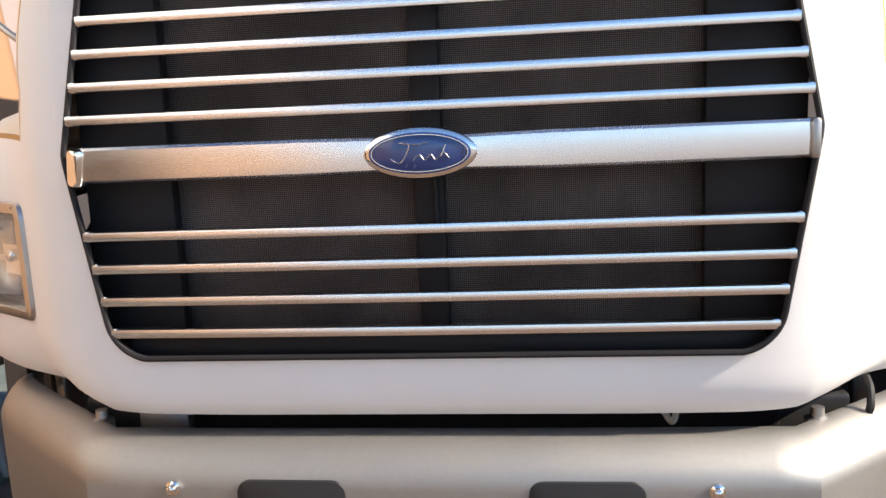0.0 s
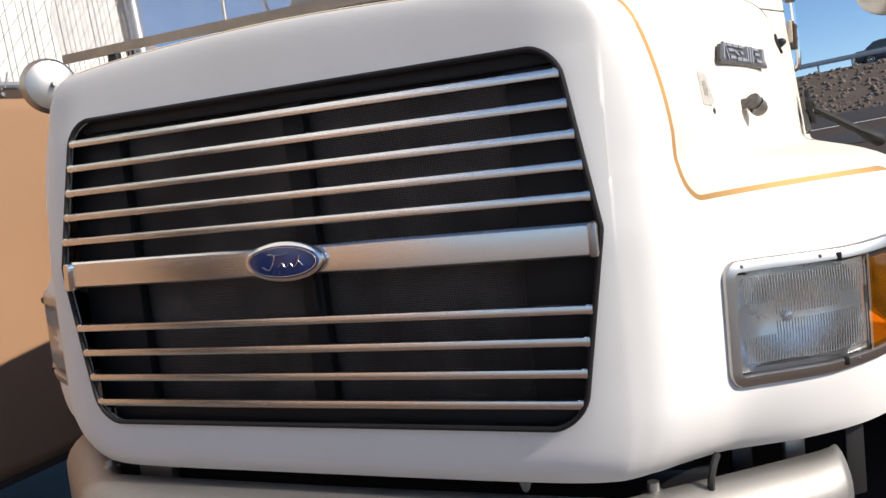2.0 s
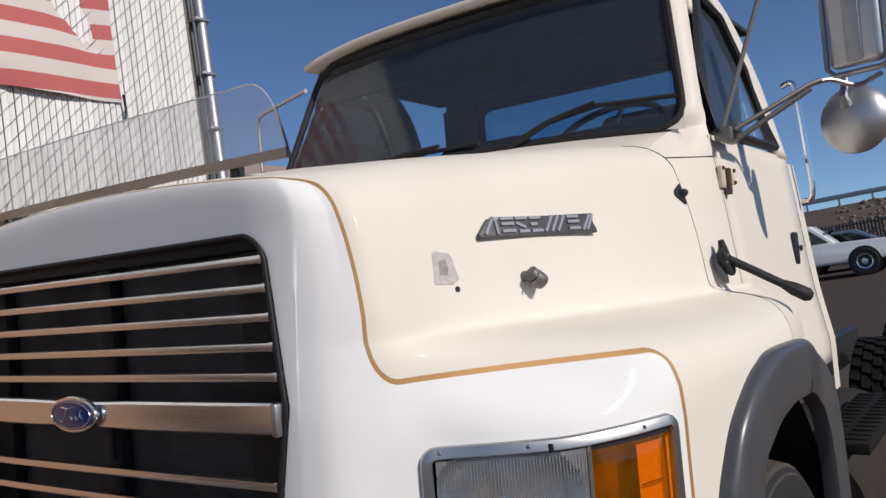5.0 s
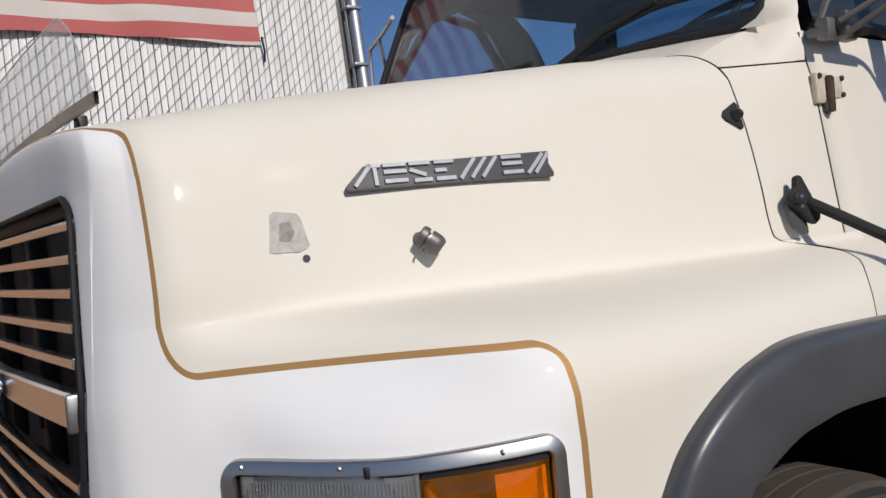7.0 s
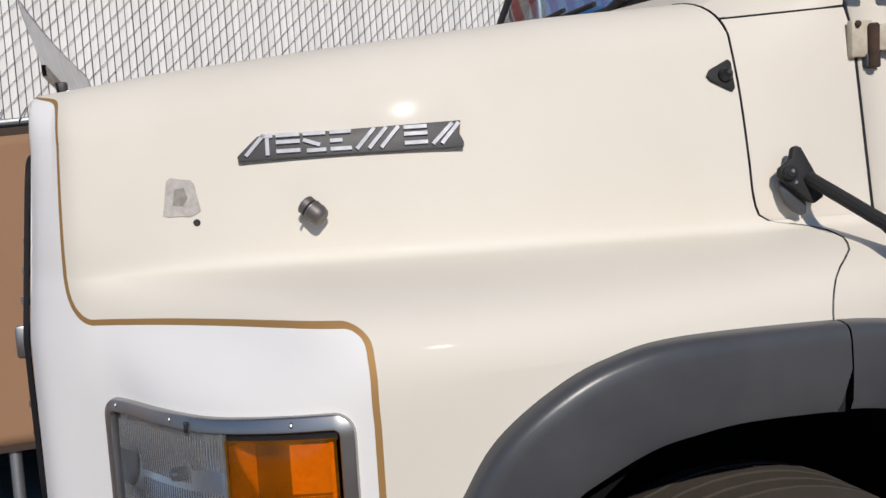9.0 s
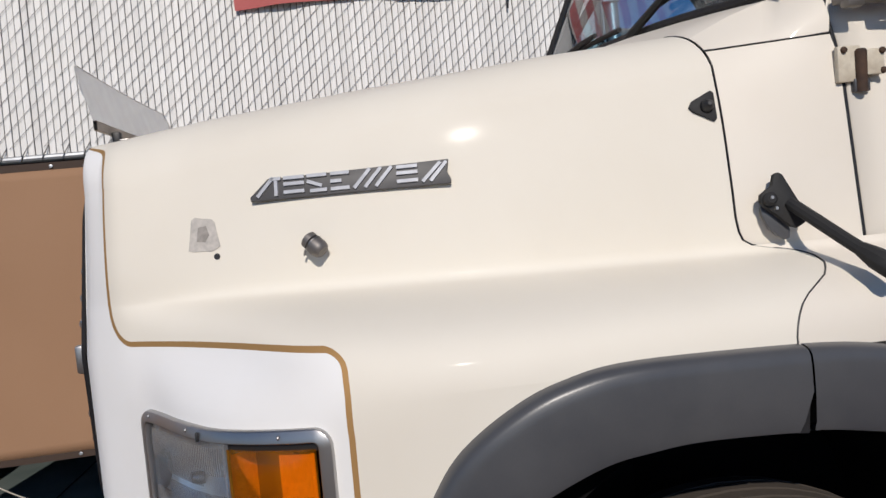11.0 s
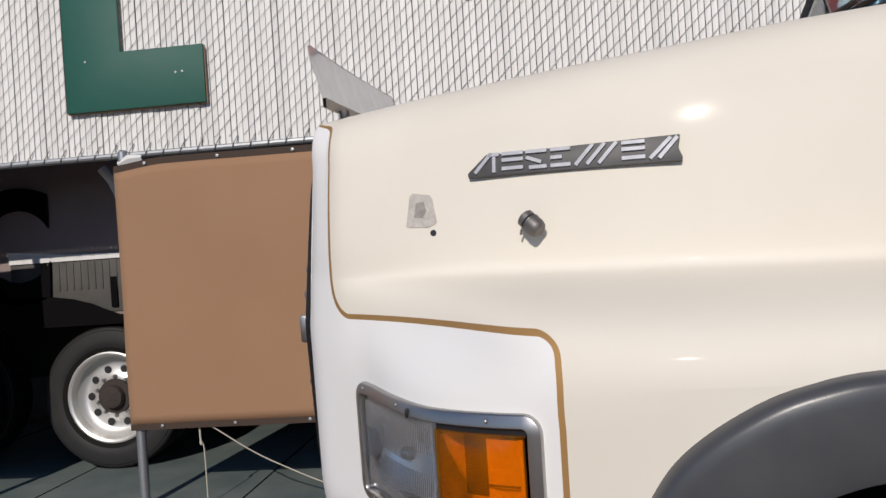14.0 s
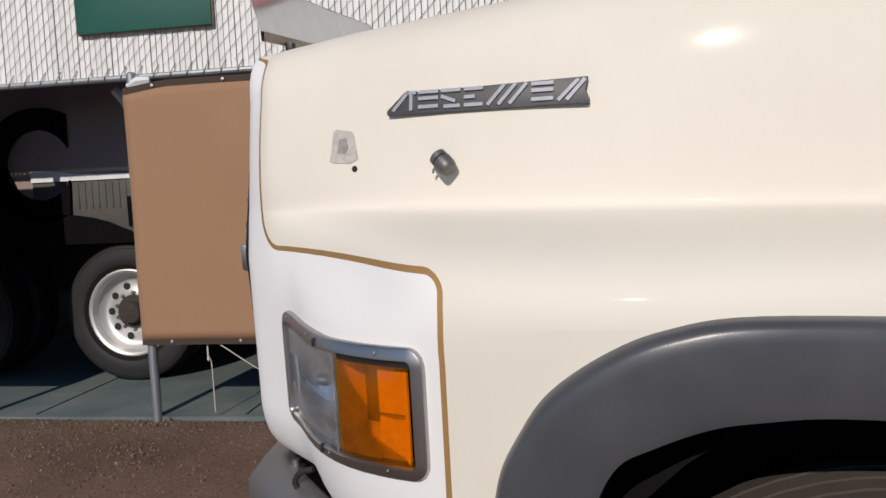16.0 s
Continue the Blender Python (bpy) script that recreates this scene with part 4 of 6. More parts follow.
for x in (-0.456, 0.457):
    part("bolt", lathe([(0.0, 0.013), (-0.006, 0.013), (-0.008, 0.009), (-0.016, 0.008), (-0.018, 0.004)], 12, "y"), CHROME, bump, "", pose(x, -0.0525, 0.888))
for x in (-0.086, 0.08):
    part("rivet_hole", lathe([(0.0, 0.004), (-0.002, 0.004)], 8, "y"), BLACK, bump, "", pose(x, -0.0555, 0.877))
# what shows in the gap between bumper and nose
part("cross_beam", box(1.5, 0.05, 0.12, 0.01, (0, 0.22, 0.84)), BLACK, truck)
for side in (1, -1):
    part("hinge_post", lathe([(0.86, 0.017), (0.93, 0.017), (0.935, 0.022), (0.955, 0.022), (0.96, 0.012), (0.975, 0.011)], 14, "z"), STEEL, truck, "bright bonnet hinge post", pose(side * 0.655, 0.09, 0.0))
    for k, (a, b) in enumerate(((0.80, 0.30), (0.90, 0.36), (1.02, 0.5))):
        part("bracket", box(0.05, 0.012, 0.2, 0.004, (0, 0, 0)), STEEL if k == 1 else BLACK, truck, "", pose(side * a, b, 0.8, 0, 0, side * 40))
part("frame_gusset", box(0.1, 0.03, 0.1, 0.005, (-0.55, 0.14, 0.86)), STEEL, truck)
part("cable_end", tube(curve_through([(0.395, 0.1, 0.965), (0.408, 0.085, 0.95), (0.415, 0.085, 0.97), (0.41, 0.1, 0.985)], 5), 0.006, 6), ROPE, truck, "frayed pale cable end")


part("hose", tube(curve_through([(0.765, 0.17, 1.0), (0.76, 0.14, 0.99), (0.755, 0.122, 0.965), (0.755, 0.135, 0.94), (0.76, 0.16, 0.928), (0.75, 0.2, 0.9)], 6), 0.007, 8), RUBBER, truck, "black rubber hose loop")


# fittings on the flank of the bonnet
def flank(y, z, out=0.0):
    """A place on the driver's flank of the bonnet, and its outward direction."""
    def at(t, zz):
        hh = along(BONNET, t)
        return Vector((hh.x - min(1, t / 1.5) * barrel(zz, crown(0.7, hh.y) - ROLL), hh.y, zz))
    t = float(np.interp(y, [p.y for p in BONNET], [i / 40 for i in range(len(BONNET))]))
    p = at(t, z)
    a, b = at(t + 0.05, z) - at(t - 0.05, z), at(t, z + 0.01) - p
    n = a.cross(b).normalized()
    if n.x < 0:
        n = -n
    return p + n * out, n, a.normalized()


def on_flank(y, z, out=0.0, turn=0.0):
    p, n, a = flank(y, z, out)
    up = n.cross(a).normalized()
    if up.z < 0:
        up = -up
    m = Matrix((a, up, n)).transposed().to_4x4()
    return Matrix.Translation(p) @ m @ pose(0, 0, 0, 0, 0, turn)


badge_m = on_flank(0.587, 1.772, 0.0, 0.6)
hb, wb = 0.048, 0.39
badge = part("badge", slab([(-wb / 2, -hb / 2), (wb / 2, -hb / 2), (wb / 2 + 0.001, -hb / 2 + 0.008), (wb / 2 - 0.006, 0.0), (wb / 2 - 0.002, hb / 2), (-wb / 2 + 0.034, hb / 2 - 0.006), (-wb / 2 - 0.002, -hb / 2 + 0.008)], 0.008, "z", 0.0015), GREYPLATE, truck, "grey name badge with raised silver shapes", badge_m)
x0 = -wb / 2 + 0.012
# silver blocks of the badge: slanted strokes, frames and bars
SIL = 0.0085


def stroke(points, w=0.0072):
    bm = bmesh.new()
    pts = [Vector((a, b, 0)) for a, b in points]
    for p, q in zip(pts, pts[1:]):
        d = (q - p).normalized()
        s = Vector((-d.y, d.x, 0)) * w / 2
        p2, q2 = p - d * w / 2, q + d * w / 2
        lo = [bm.verts.new(v) for v in (p2 - s, q2 - s, q2 + s, p2 + s)]
        hi = [bm.verts.new(v + Vector((0, 0, 0.005))) for v in (p2 - s * 0.8, q2 - s * 0.8, q2 + s * 0.8, p2 + s * 0.8)]
        bm.faces.new(hi)
        for i in range(4):
            bm.faces.new((lo[i], lo[(i + 1) % 4], hi[(i + 1) % 4], hi[i]))
    return bm


T_, B_ = 0.016, -0.014
for pts in (((-0.186, B_), (-0.158, T_), (-0.144, T_)), ((-0.15, 0.008), (-0.15, B_)), ((-0.13, T_), (-0.096, T_)), ((-0.13, 0.004), (-0.096, 0.004)), ((-0.13, -0.012), (-0.096, -0.012)), ((-0.082, T_), (-0.05, T_)), ((-0.082, 0.004), (-0.06, -0.004)), ((-0.076, B_), (-0.05, B_)), ((-0.034, T_), (-0.004, T_)), ((-0.034, B_), (-0.004, B_)), ((-0.034, 0.001), (-0.02, 0.001)), ((0.012, B_), (0.04, T_)), ((0.034, B_), (0.062, T_)), ((0.056, B_), (0.084, T_)), ((0.1, T_), (0.134, T_)), ((0.1, 0.004), (0.134, 0.004)), ((0.1, -0.012), (0.134, -0.012)), ((0.15, B_), (0.182, T_)), ((0.166, B_), (0.194, T_))):
    part("silver_shape", stroke([(a * 0.96, b) for a, b in pts], 0.0082), LETTER, badge, "", Matrix.Translation((0, 0.0, SIL - 0.001)))

# old adhesive patch, drilled hole, mirror stub, rubber bumper pads
part("adhesive_patch", slab([(-0.03, -0.032), (-0.02, -0.034), (0.002, -0.032), (0.016, -0.033), (0.026, -0.028), (0.034, -0.022), (0.03, -0.008), (0.026, 0.006), (0.021, 0.024), (0.014, 0.031), (-0.004, 0.032), (-0.02, 0.034), (-0.027, 0.028), (-0.028, 0.002)], 0.0009, "z"), material("grey_adhesive", (0.56, 0.52, 0.47), 0.75, spots=0.9, spot_scale=40, second=(0.36, 0.335, 0.31), grain=0.2), truck, "torn grey adhesive patch", on_flank(0.296, 1.692, 0.0, -4))
part("patch_stain", slab([(-0.014, -0.016), (0.004, -0.018), (0.012, -0.004), (0.006, 0.014), (-0.01, 0.012)], 0.0016, "z"), material("dark_adhesive", (0.36, 0.33, 0.3), 0.8, spots=0.8, spot_scale=60), truck, "", on_flank(0.295, 1.695, 0.0))
part("drilled_hole", lathe([(0.0, 0.0062), (0.0012, 0.0062)], 14, "z"), BLACK, truck, "", on_flank(0.318, 1.648))
stub = part("mirror_stub", lathe([(0.0, 0.016), (0.003, 0.0195), (0.014, 0.0195), (0.0155, 0.013), (0.02, 0.013), (0.0215, 0.0205), (0.036, 0.021), (0.046, 0.0185), (0.05, 0.014)], 20, "z"), DARKSTEEL, truck, "sawn-off steel mirror stub", on_flank(0.499, 1.668, 0.02) @ pose(0, 0, 0, 42, 74, 0) @ Matrix.Scale(0.88, 4))
part("clamp_edge", lathe([(0.0196, 0.0125), (0.0198, 0.0215), (0.0212, 0.0215), (0.0214, 0.0125)], 20, "z"), STEEL, stub)
part("stub_foot", lathe([(-0.002, 0.012), (0.016, 0.01), (0.022, 0.008)], 12, "z"), DARKSTEEL, truck, "", on_flank(0.504, 1.662))
part("split_pin", tube([(0.0, -0.016, 0.018), (-0.004, -0.026, 0.016), (-0.002, -0.033, 0.019)], 0.0026, 5), STEEL, stub)
part("split_pin", tube([(0.006, -0.015, 0.022), (0.006, -0.024, 0.023)], 0.0026, 5), STEEL, stub)


def catch_plate(m, s=1.0):
    o = part("bonnet_catch", slab([(-0.03 * s, 0.0), (-0.022 * s, 0.012 * s), (0.018 * s, 0.032 * s), (0.024 * s, 0.026 * s), (0.024 * s, -0.026 * s), (0.018 * s, -0.032 * s), (-0.022 * s, -0.01 * s)], 0.006, "z", 0.002), RUBBER, truck, "black three-cornered rubber catch plate", m)
    part("catch_peg", lathe([(0.005, 0.014), (0.012, 0.013), (0.022, 0.009), (0.026, 0.004)], 14, "z"), BLACK, o, "", Matrix.Translation((0.006, -0.001, 0)))


catch_plate(on_flank(1.281, 1.858))
latch = part("latch", slab([(0.002, 0.055), (0.011, 0.05), (0.03, 0.012), (0.05, -0.028), (0.046, -0.045), (0.03, -0.054), (0.016, -0.05), (-0.012, -0.024), (-0.03, -0.01), (-0.037, 0.002), (-0.035, 0.014), (-0.018, 0.026), (-0.012, 0.03), (-0.006, 0.05)], 0.016, "z", 0.004), RUBBER, truck, "black rubber bonnet latch with a pull rod", on_flank(1.385, 1.662, 0.022))
part("latch_foot", slab([(-0.028, 0.0), (-0.026, -0.02), (-0.016, -0.044), (0.0, -0.06), (0.014, -0.068), (0.024, -0.066), (0.026, -0.05), (0.02, -0.03), (0.0, 0.0)], 0.012, "z", 0.003), FLARE, latch, "", pose(-0.004, -0.006, -0.012))
part("latch_knob", lathe([(0.0, 0.014), (0.01, 0.013), (0.014, 0.008)], 14, "z"), RUBBER, latch, "", pose(-0.02, 0.004, 0.014))
for x, y in ((-0.02, 0.006), (-0.008, -0.014)):
    part("rivet", lathe([(0.0, 0.004), (0.003, 0.003)], 8, "z"), STEEL, latch, "", pose(x, y, 0.0285 if y > 0 else 0.0162))
rodp = [(1.02, 1.4, 1.66), (1.08, 1.422, 1.622), (1.14, 1.445, 1.583), (1.19, 1.466, 1.552)]
rod = part("pull_rod", tube(curve_through(rodp, 5), 0.0125, 10), RUBBER, truck, "black rubber pull rod")
part("rod_end", tube([(1.15, 1.449, 1.577), (1.175, 1.46, 1.561), (1.206, 1.475, 1.541), (1.216, 1.48, 1.535)], [0.0135, 0.02, 0.021, 0.013], 10), RUBBER, rod)

for side in (1, -1):
    gap = [body(("top", g), t_at_y(rear_edge(body(("top", g), t_at_y(1.3))[1]) + 0.003))[0] for g in (0.0, 0.004, 0.01, 0.018, 0.03, 0.045, 0.065, 0.085, 0.11, 0.14, 0.2, 0.3, 0.45)]
    part("bonnet_gap", tube([(side * p.x, p.y + 0.001, p.z + 0.0003) for p in gap], 0.0015, 5), BLACK, truck)
    low_gap = [body(L, t_at_y(rear_edge(body(L, t_at_y(1.3))[1]) + 0.0035))[0] for L in LOW[-1:] + SHELVES + SIDES]
    part("bonnet_gap", tube([(side * (p.x - 0.002), p.y, p.z) for p in low_gap], 0.0022, 5), BLACK, truck)

# bug deflector on the nose: bowed acrylic sheet on an aluminium strip with four feet
def shield_base(x):
    return Vector((x, 0.077 - 0.012 * (1 - (x / 0.6) ** 2), 1.926 + 0.002 * (1 - (x / 0.6) ** 2)))


xs = sorted([-0.6 + 1.2 * i / 40 for i in range(41)] + [sg * (0.6 - 0.055 * (1 - math.cos(radians(a)))) for sg in (-1, 1) for a in range(12, 84, 8)])
defl = part("deflector_strip", grid(lambda x, k: shield_base(x) + Vector(((0, 0.003, 0), (0, -0.004, 0.0), (0, -0.005, 0.02), (0, 0.003, 0.021), (0, 0.003, 0))[int(k)]), xs, range(5)), material("dull_dusty_aluminium", (0.4, 0.345, 0.29), 0.45, 0.8, spots=0.6, spot_scale=7, second=(0.24, 0.2, 0.165), grain=0.1, grain_scale=60, bump=0.15), truck, "bug deflector on a dull dented aluminium strip")


def shield_pt(x, v):
    e = max(0.0, (abs(x) - 0.545) / 0.055)
    top = 0.142 * (0.5 + 0.5 * math.sqrt(max(0, 1 - e ** 2)))
    b = shield_base(x)
    return b + Vector((0, -0.036 * v * top / 0.142, 0.004 + top * v))


sh = part("acrylic_sheet", grid(shield_pt, xs, [i / 8 for i in range(9)]), ACRYLIC, defl, "scuffed clear acrylic sheet")
sh.visible_shadow = False
part("sheet_edge", tube([shield_pt(x, 1.0) for x in xs], 0.0016, 4), ACRYLIC, defl)
for x in (-0.46, -0.145, 0.134, 0.445):
    b = shield_base(x)
    part("foot", box(0.026, 0.02, 0.04, 0.004, (x, b.y + 0.014, b.z - 0.034)), BLACK, defl, "black rubber foot")
    part("foot_tab", box(0.024, 0.05, 0.004, 0.001, (x, b.y + 0.035, crown(x, b.y + 0.035) - 0.002)), STEEL, defl)


# cab
def side_x(z):
    return float(np.interp(z, (1.0, 1.3, 1.5, 1.6, 1.9, 2.05, 2.7), (1.05, 1.05, 1.014, 1.002, 0.97, 0.952, 0.84)))


cab = part("cab_floor", box(1.9, 1.5, 0.06, 0.01, (0, 2.2, 1.2)), DARK, truck)


def cab_side(side, y0, y1, z0, z1, ny=8, nz=18, y_lean=0.0, out=0.0):
    def f(u, v):
        z = z0 + (z1 - z0) * v
        ya = y0(z) if callable(y0) else y0
        return (side * (side_x(z) + out), ya + (y1 - ya) * u, z)
    V, F = grid(f, [i / ny for i in range(ny + 1)], [i / nz for i in range(nz + 1)])
    return V, (F if side > 0 else [q[::-1] for q in F])


def edge_at(z):
    """The bonnet's skin at its rear edge, at a height: x and y."""
    pts = [body(L, t_at_y(1.31)) for L in SIDES + TOPS[:12]]
    zs = [p.z for p, w in pts]
    return (float(np.interp(z, zs, [p.x for p, w in pts])), float(np.interp(z, zs, [rear_edge(w) for p, w in pts])))


def screen_pt(u, v):
    x = (2 * u - 1)
    half = 0.905 - 0.11 * v
    bow = 0.06 * (1 - x * x)
    return Vector((x * half, 1.485 + 0.235 * v - bow, 2.075 + 0.6 * v + 0.04 * (1 - x * x) * (1 - v)))


def cowl_top_pt(g, v):
    s_, _ = body(("top", abs(g)), t_at_y(rear_edge(body(("top", abs(g)), t_at_y(1.3))[1]) + 0.005))
    full = body(("top", 0.0), t_at_y(1.31))[0].x * 0.985
    e = screen_pt(0.5 + 0.5 * s_.x / full, 0.0) + Vector((0, 0.0, -0.006))
    p = s_.lerp(e, v)
    p.z += 0.006 * math.sin(math.pi * v)
    return Vector((p.x * (1 if g >= 0 else -1), p.y, p.z))


G0 = next(g / 1000 for g in range(300) if body(("top", g / 1000), t_at_y(1.3))[0].z > 2.003)


SEAM = lambda z: float(np.interp(z, (1.0, 1.55, 1.88, 1.95, 1.99, 2.04, 2.25, 2.7), (1.6, 1.568, 1.56, 1.556, 1.543, 1.54, 1.61, 1.8)))
for side in (1, -1):
    door = part("door", cab_side(side, lambda z: SEAM(z) + 0.006, 2.55, 1.22, 2.055), CREAM, truck, "cream cab door")
    so = door.modifiers.new("thickness", "SOLIDIFY")
    so.thickness, so.offset = 0.02, -1
    part("corner_panel", cab_side(side, 2.56, 2.66, 1.1, 2.03, 3), CREAM, truck)
    # cowl side, between the bonnet's rear edge and the door
    def cowl_pt(u, v):
        z = 1.55 + (0.42 + 0.0105 * u) * v
        xa, ya = edge_at(z)
        ya += 0.0025
        yb = SEAM(z) - 0.005
        return (side * (xa + (side_x(z) - xa) * (u ** 1.2) + 0.006 * math.sin(math.pi * u)), ya + (yb - ya) * u, z)
    V, F = grid(cowl_pt, [i / 8 for i in range(9)], [i / 12 for i in range(13)])
    part("cowl_side", (V, F if side > 0 else [q[::-1] for q in F]), CREAM, truck, "cream cowl panel")

    def pillar_pt(u, v):
        v = -0.015 + 1.015 * v
        z = 2.083 + 0.6 * v
        a = Vector((0.912 - 0.11 * v, 1.48 + 0.235 * v, z))
        b = Vector((side_x(z), SEAM(z) - 0.005, z))
        p = a.lerp(b, u)
        p.x += 0.01 * math.sin(math.pi * u)
        return (side * p.x, p.y - 0.006 * math.sin(math.pi * u), z)

    def corner_pt(u, v):
        ex, ey = edge_at(1.972)
        lo = Vector((ex, ey + 0.004, 1.974)).lerp(Vector((side_x(1.984), SEAM(1.984) - 0.005, 1.984)), u)
        if u < 0.5:
            hi = cowl_top_pt(G0, u / 0.5)
        else:
            hi = cowl_top_pt(G0, 1.0).lerp(Vector((side_x(2.09), SEAM(2.09) - 0.005, 2.09)), (u - 0.5) / 0.5)
            hi.x += 0.008 * math.sin(math.pi * (u - 0.5) / 0.5)
        p = lo.lerp(hi, v)
        p.x += 0.01 * math.sin(math.pi * v) * math.sin(math.pi * 0.85 * u) * (1 - 0.7 * v)
        return Vector((side * p.x, p.y, p.z))
    V, F = grid(corner_pt, [i / 20 for i in range(21)], [i / 8 for i in range(9)])
    V = [Vector(p) for p in V]
    # the pillar goes on upwards from the outer half of the corner's top edge
    top = [corner_pt(0.5 + 0.05 * i, 1.0) for i in range(11)]
    rows = [top]
    for k in range(1, 25):
        v = (k / 24) ** 1.5
        w = 1 - min(1, v / 0.16)
        w = w * w * (3 - 2 * w) * w
        rows.append([Vector(pillar_pt(i / 10, v)).lerp(Vector((top[i].x, top[i].y + 0.39 * 0.6 * v, top[i].z + 0.6 * v)), w) for i in range(11)])
    base = len(V)
    for r_ in rows:
        V += r_
    F = list(F) + [(base + 11 * j + i, base + 11 * j + i + 1, base + 11 * (j + 1) + i + 1, base + 11 * (j + 1) + i) for j in range(24) for i in range(10)]
    bm = bmesh.new()
    vs_new = [bm.verts.new(p) for p in V]
    for q in F:
        bm.faces.new([vs_new[i] for i in q])
    bmesh.ops.remove_doubles(bm, verts=bm.verts, dist=1e-4)
    bmesh.ops.recalc_face_normals(bm, faces=bm.faces)
    if sum(f.normal.x * f.calc_area() for f in bm.faces) * side < 0:
        bmesh.ops.reverse_faces(bm, faces=bm.faces)
    part("a_pillar", bm, CREAM, truck, "cream cowl corner and windscreen pillar", None, 75)

    V, F = grid(lambda u, v: (lambda q: (q[0] - side * 0.034, q[1] + 0.02, q[2]))(pillar_pt(u * 0.94 + 0.03, v)), [i / 4 for i in range(5)], [i / 6 for i in range(7)])
    part("pillar_lining", (V, F if side < 0 else [q[::-1] for q in F]), SEAT, truck)

    part("cowl_seam", tube([(side * (edge_at(1.972)[0] + (side_x(1.984) - edge_at(1.972)[0]) * (i / 8) ** 1.1 - 0.0005), edge_at(1.972)[1] + 0.004 + (SEAM(1.984) - 0.009 - edge_at(1.972)[1]) * i / 8, 1.972 + 0.0105 * i / 8) for i in range(9)], 0.0026, 5), BLACK, truck)
    part("door_seal", tube([(side * (side_x(z) - 0.006), SEAM(z), z) for z in np.linspace(1.5, 2.05, 14)], 0.006, 6), BLACK, truck)
    # door window: frame, glass
    wf = [(1.57, 2.075), (2.4, 2.085), (2.26, 2.38), (2.1, 2.57), (1.86, 2.61), (1.66, 2.3)]
    part("window_frame", tube([(side * side_x(z), y, z) for y, z in wf], 0.022, 6, closed=True, flat=0.8), BLACK, door, "black window seal")
    part("window_pane", ([(side * (side_x(z) - 0.01), y, z) for y, z in wf], [tuple(range(6))[::side]]), CABGLASS, door)
    inner = curve_through([Vector((0, y, z)) for y, z in ((2.41, 2.05), (2.35, 2.22), (2.27, 2.4), (2.11, 2.585), (1.86, 2.625), (1.74, 2.5))], 5)
    outer = curve_through([Vector((0, y, z)) for y, z in ((2.62, 2.05), (2.575, 2.22), (2.51, 2.4), (2.34, 2.6), (2.1, 2.7), (1.78, 2.69))], 5)
    V, F = grid(lambda i, k: (lambda p: (side * (side_x(p.z) + 0.006 - 0.02 * k ** 6), p.y, p.z))(inner[int(i)].lerp(outer[int(i)], k)), range(len(inner)), [j / 6 for j in range(7)])
    dp = part("door_frame", (V, F if side < 0 else [q[::-1] for q in F]), CREAM, door, "cream frame round the door window")
    ds = dp.modifiers.new("thickness", "SOLIDIFY")
    ds.thickness, ds.offset = 0.03, -1
    part("door_pull", slab([(-0.028, -0.062), (0.028, -0.062), (0.034, -0.05), (0.034, 0.05), (0.028, 0.062), (-0.028, 0.062), (-0.034, 0.05), (-0.034, -0.05)], 0.012, "x", 0.003), BLACK, door, "black recessed door pull", pose(side * (side_x(1.67) - 0.003), 2.36, 1.68))
    part("door_lock", lathe([(0.0, 0.012), (0.008, 0.011)], 12, "x"), BLACK, door, "", pose(side * side_x(1.67), 2.45, 1.68))
    hx = side_x(1.92)
    hg = part("hinge", box(0.014, 0.05, 0.07, 0.003, (side * (hx + 0.008), 1.566, 1.882)), WORNCREAM, door, "worn cream and rusty steel door hinge")
    part("hinge_leaf", box(0.02, 0.05, 0.05, 0.003, (side * (hx + 0.016), 1.609, 1.893)), WORNCREAM, hg)
    part("hinge_pin", lathe([(1.862, 0.011), (1.94, 0.012), (1.945, 0.008)], 12, "z"), RUST, hg, "rusty hinge pin", pose(side * (hx + 0.018), 1.588, 0))
    part("hinge_foot", box(0.016, 0.035, 0.026, 0.003, (side * (hx + 0.01), 1.59, 1.862)), FLARE, hg)
    for y, z in ((1.553, 1.944), (1.628, 1.938), (1.63, 1.9)):
        part("hinge_bolt", lathe([(0.0, 0.007), (0.006, 0.006), (0.008, 0.003)], 8, "x"), RUST, hg, "", pose(side * (hx + (0.014 if y < 1.6 else 0.025)), y, z))
    part("grab_rail", tube(curve_through([(side * 0.985, 2.62, 1.87), (side * 1.027, 2.62, 1.893), (side * 1.021, 2.62, 2.085), (side * 1.003, 2.62, 2.325), (side * 0.985, 2.62, 2.37), (side * 0.95, 2.62, 2.36)], 5), 0.012, 8), CHROME, truck, "chrome grab rail")
    # a low step, tank and battery box behind the wheel
    part("fuel_tank", lathe([(2.3, 0.02), (2.3, 0.27), (2.32, 0.285), (3.55, 0.285), (3.57, 0.27), (3.57, 0.02)], 32, "y"), material("dusty_dark_tank", (0.032, 0.025, 0.02), 0.8, spots=0.6, spot_scale=5, second=(0.055, 0.043, 0.034), spec=0.2), truck, "dusty dark fuel tank", pose(side * 0.9, 0, 0.675))
    stp = part("step", box(0.2, 1.1, 0.04, 0.006, (side * 1.13, 2.62, 0.955)), TREAD, truck, "black ribbed step")
    for k in range(13):
        for dx in (-0.05, 0.05):
            part("rib", box(0.075, 0.03, 0.008, 0.003, (side * (1.13 + dx), 2.14 + 0.08 * k, 0.993)), TREAD, stp)
    low = part("step", box(0.15, 0.75, 0.035, 0.006, (side * 1.21, 2.95, 0.505)), TREAD, truck, "black ribbed lower step")
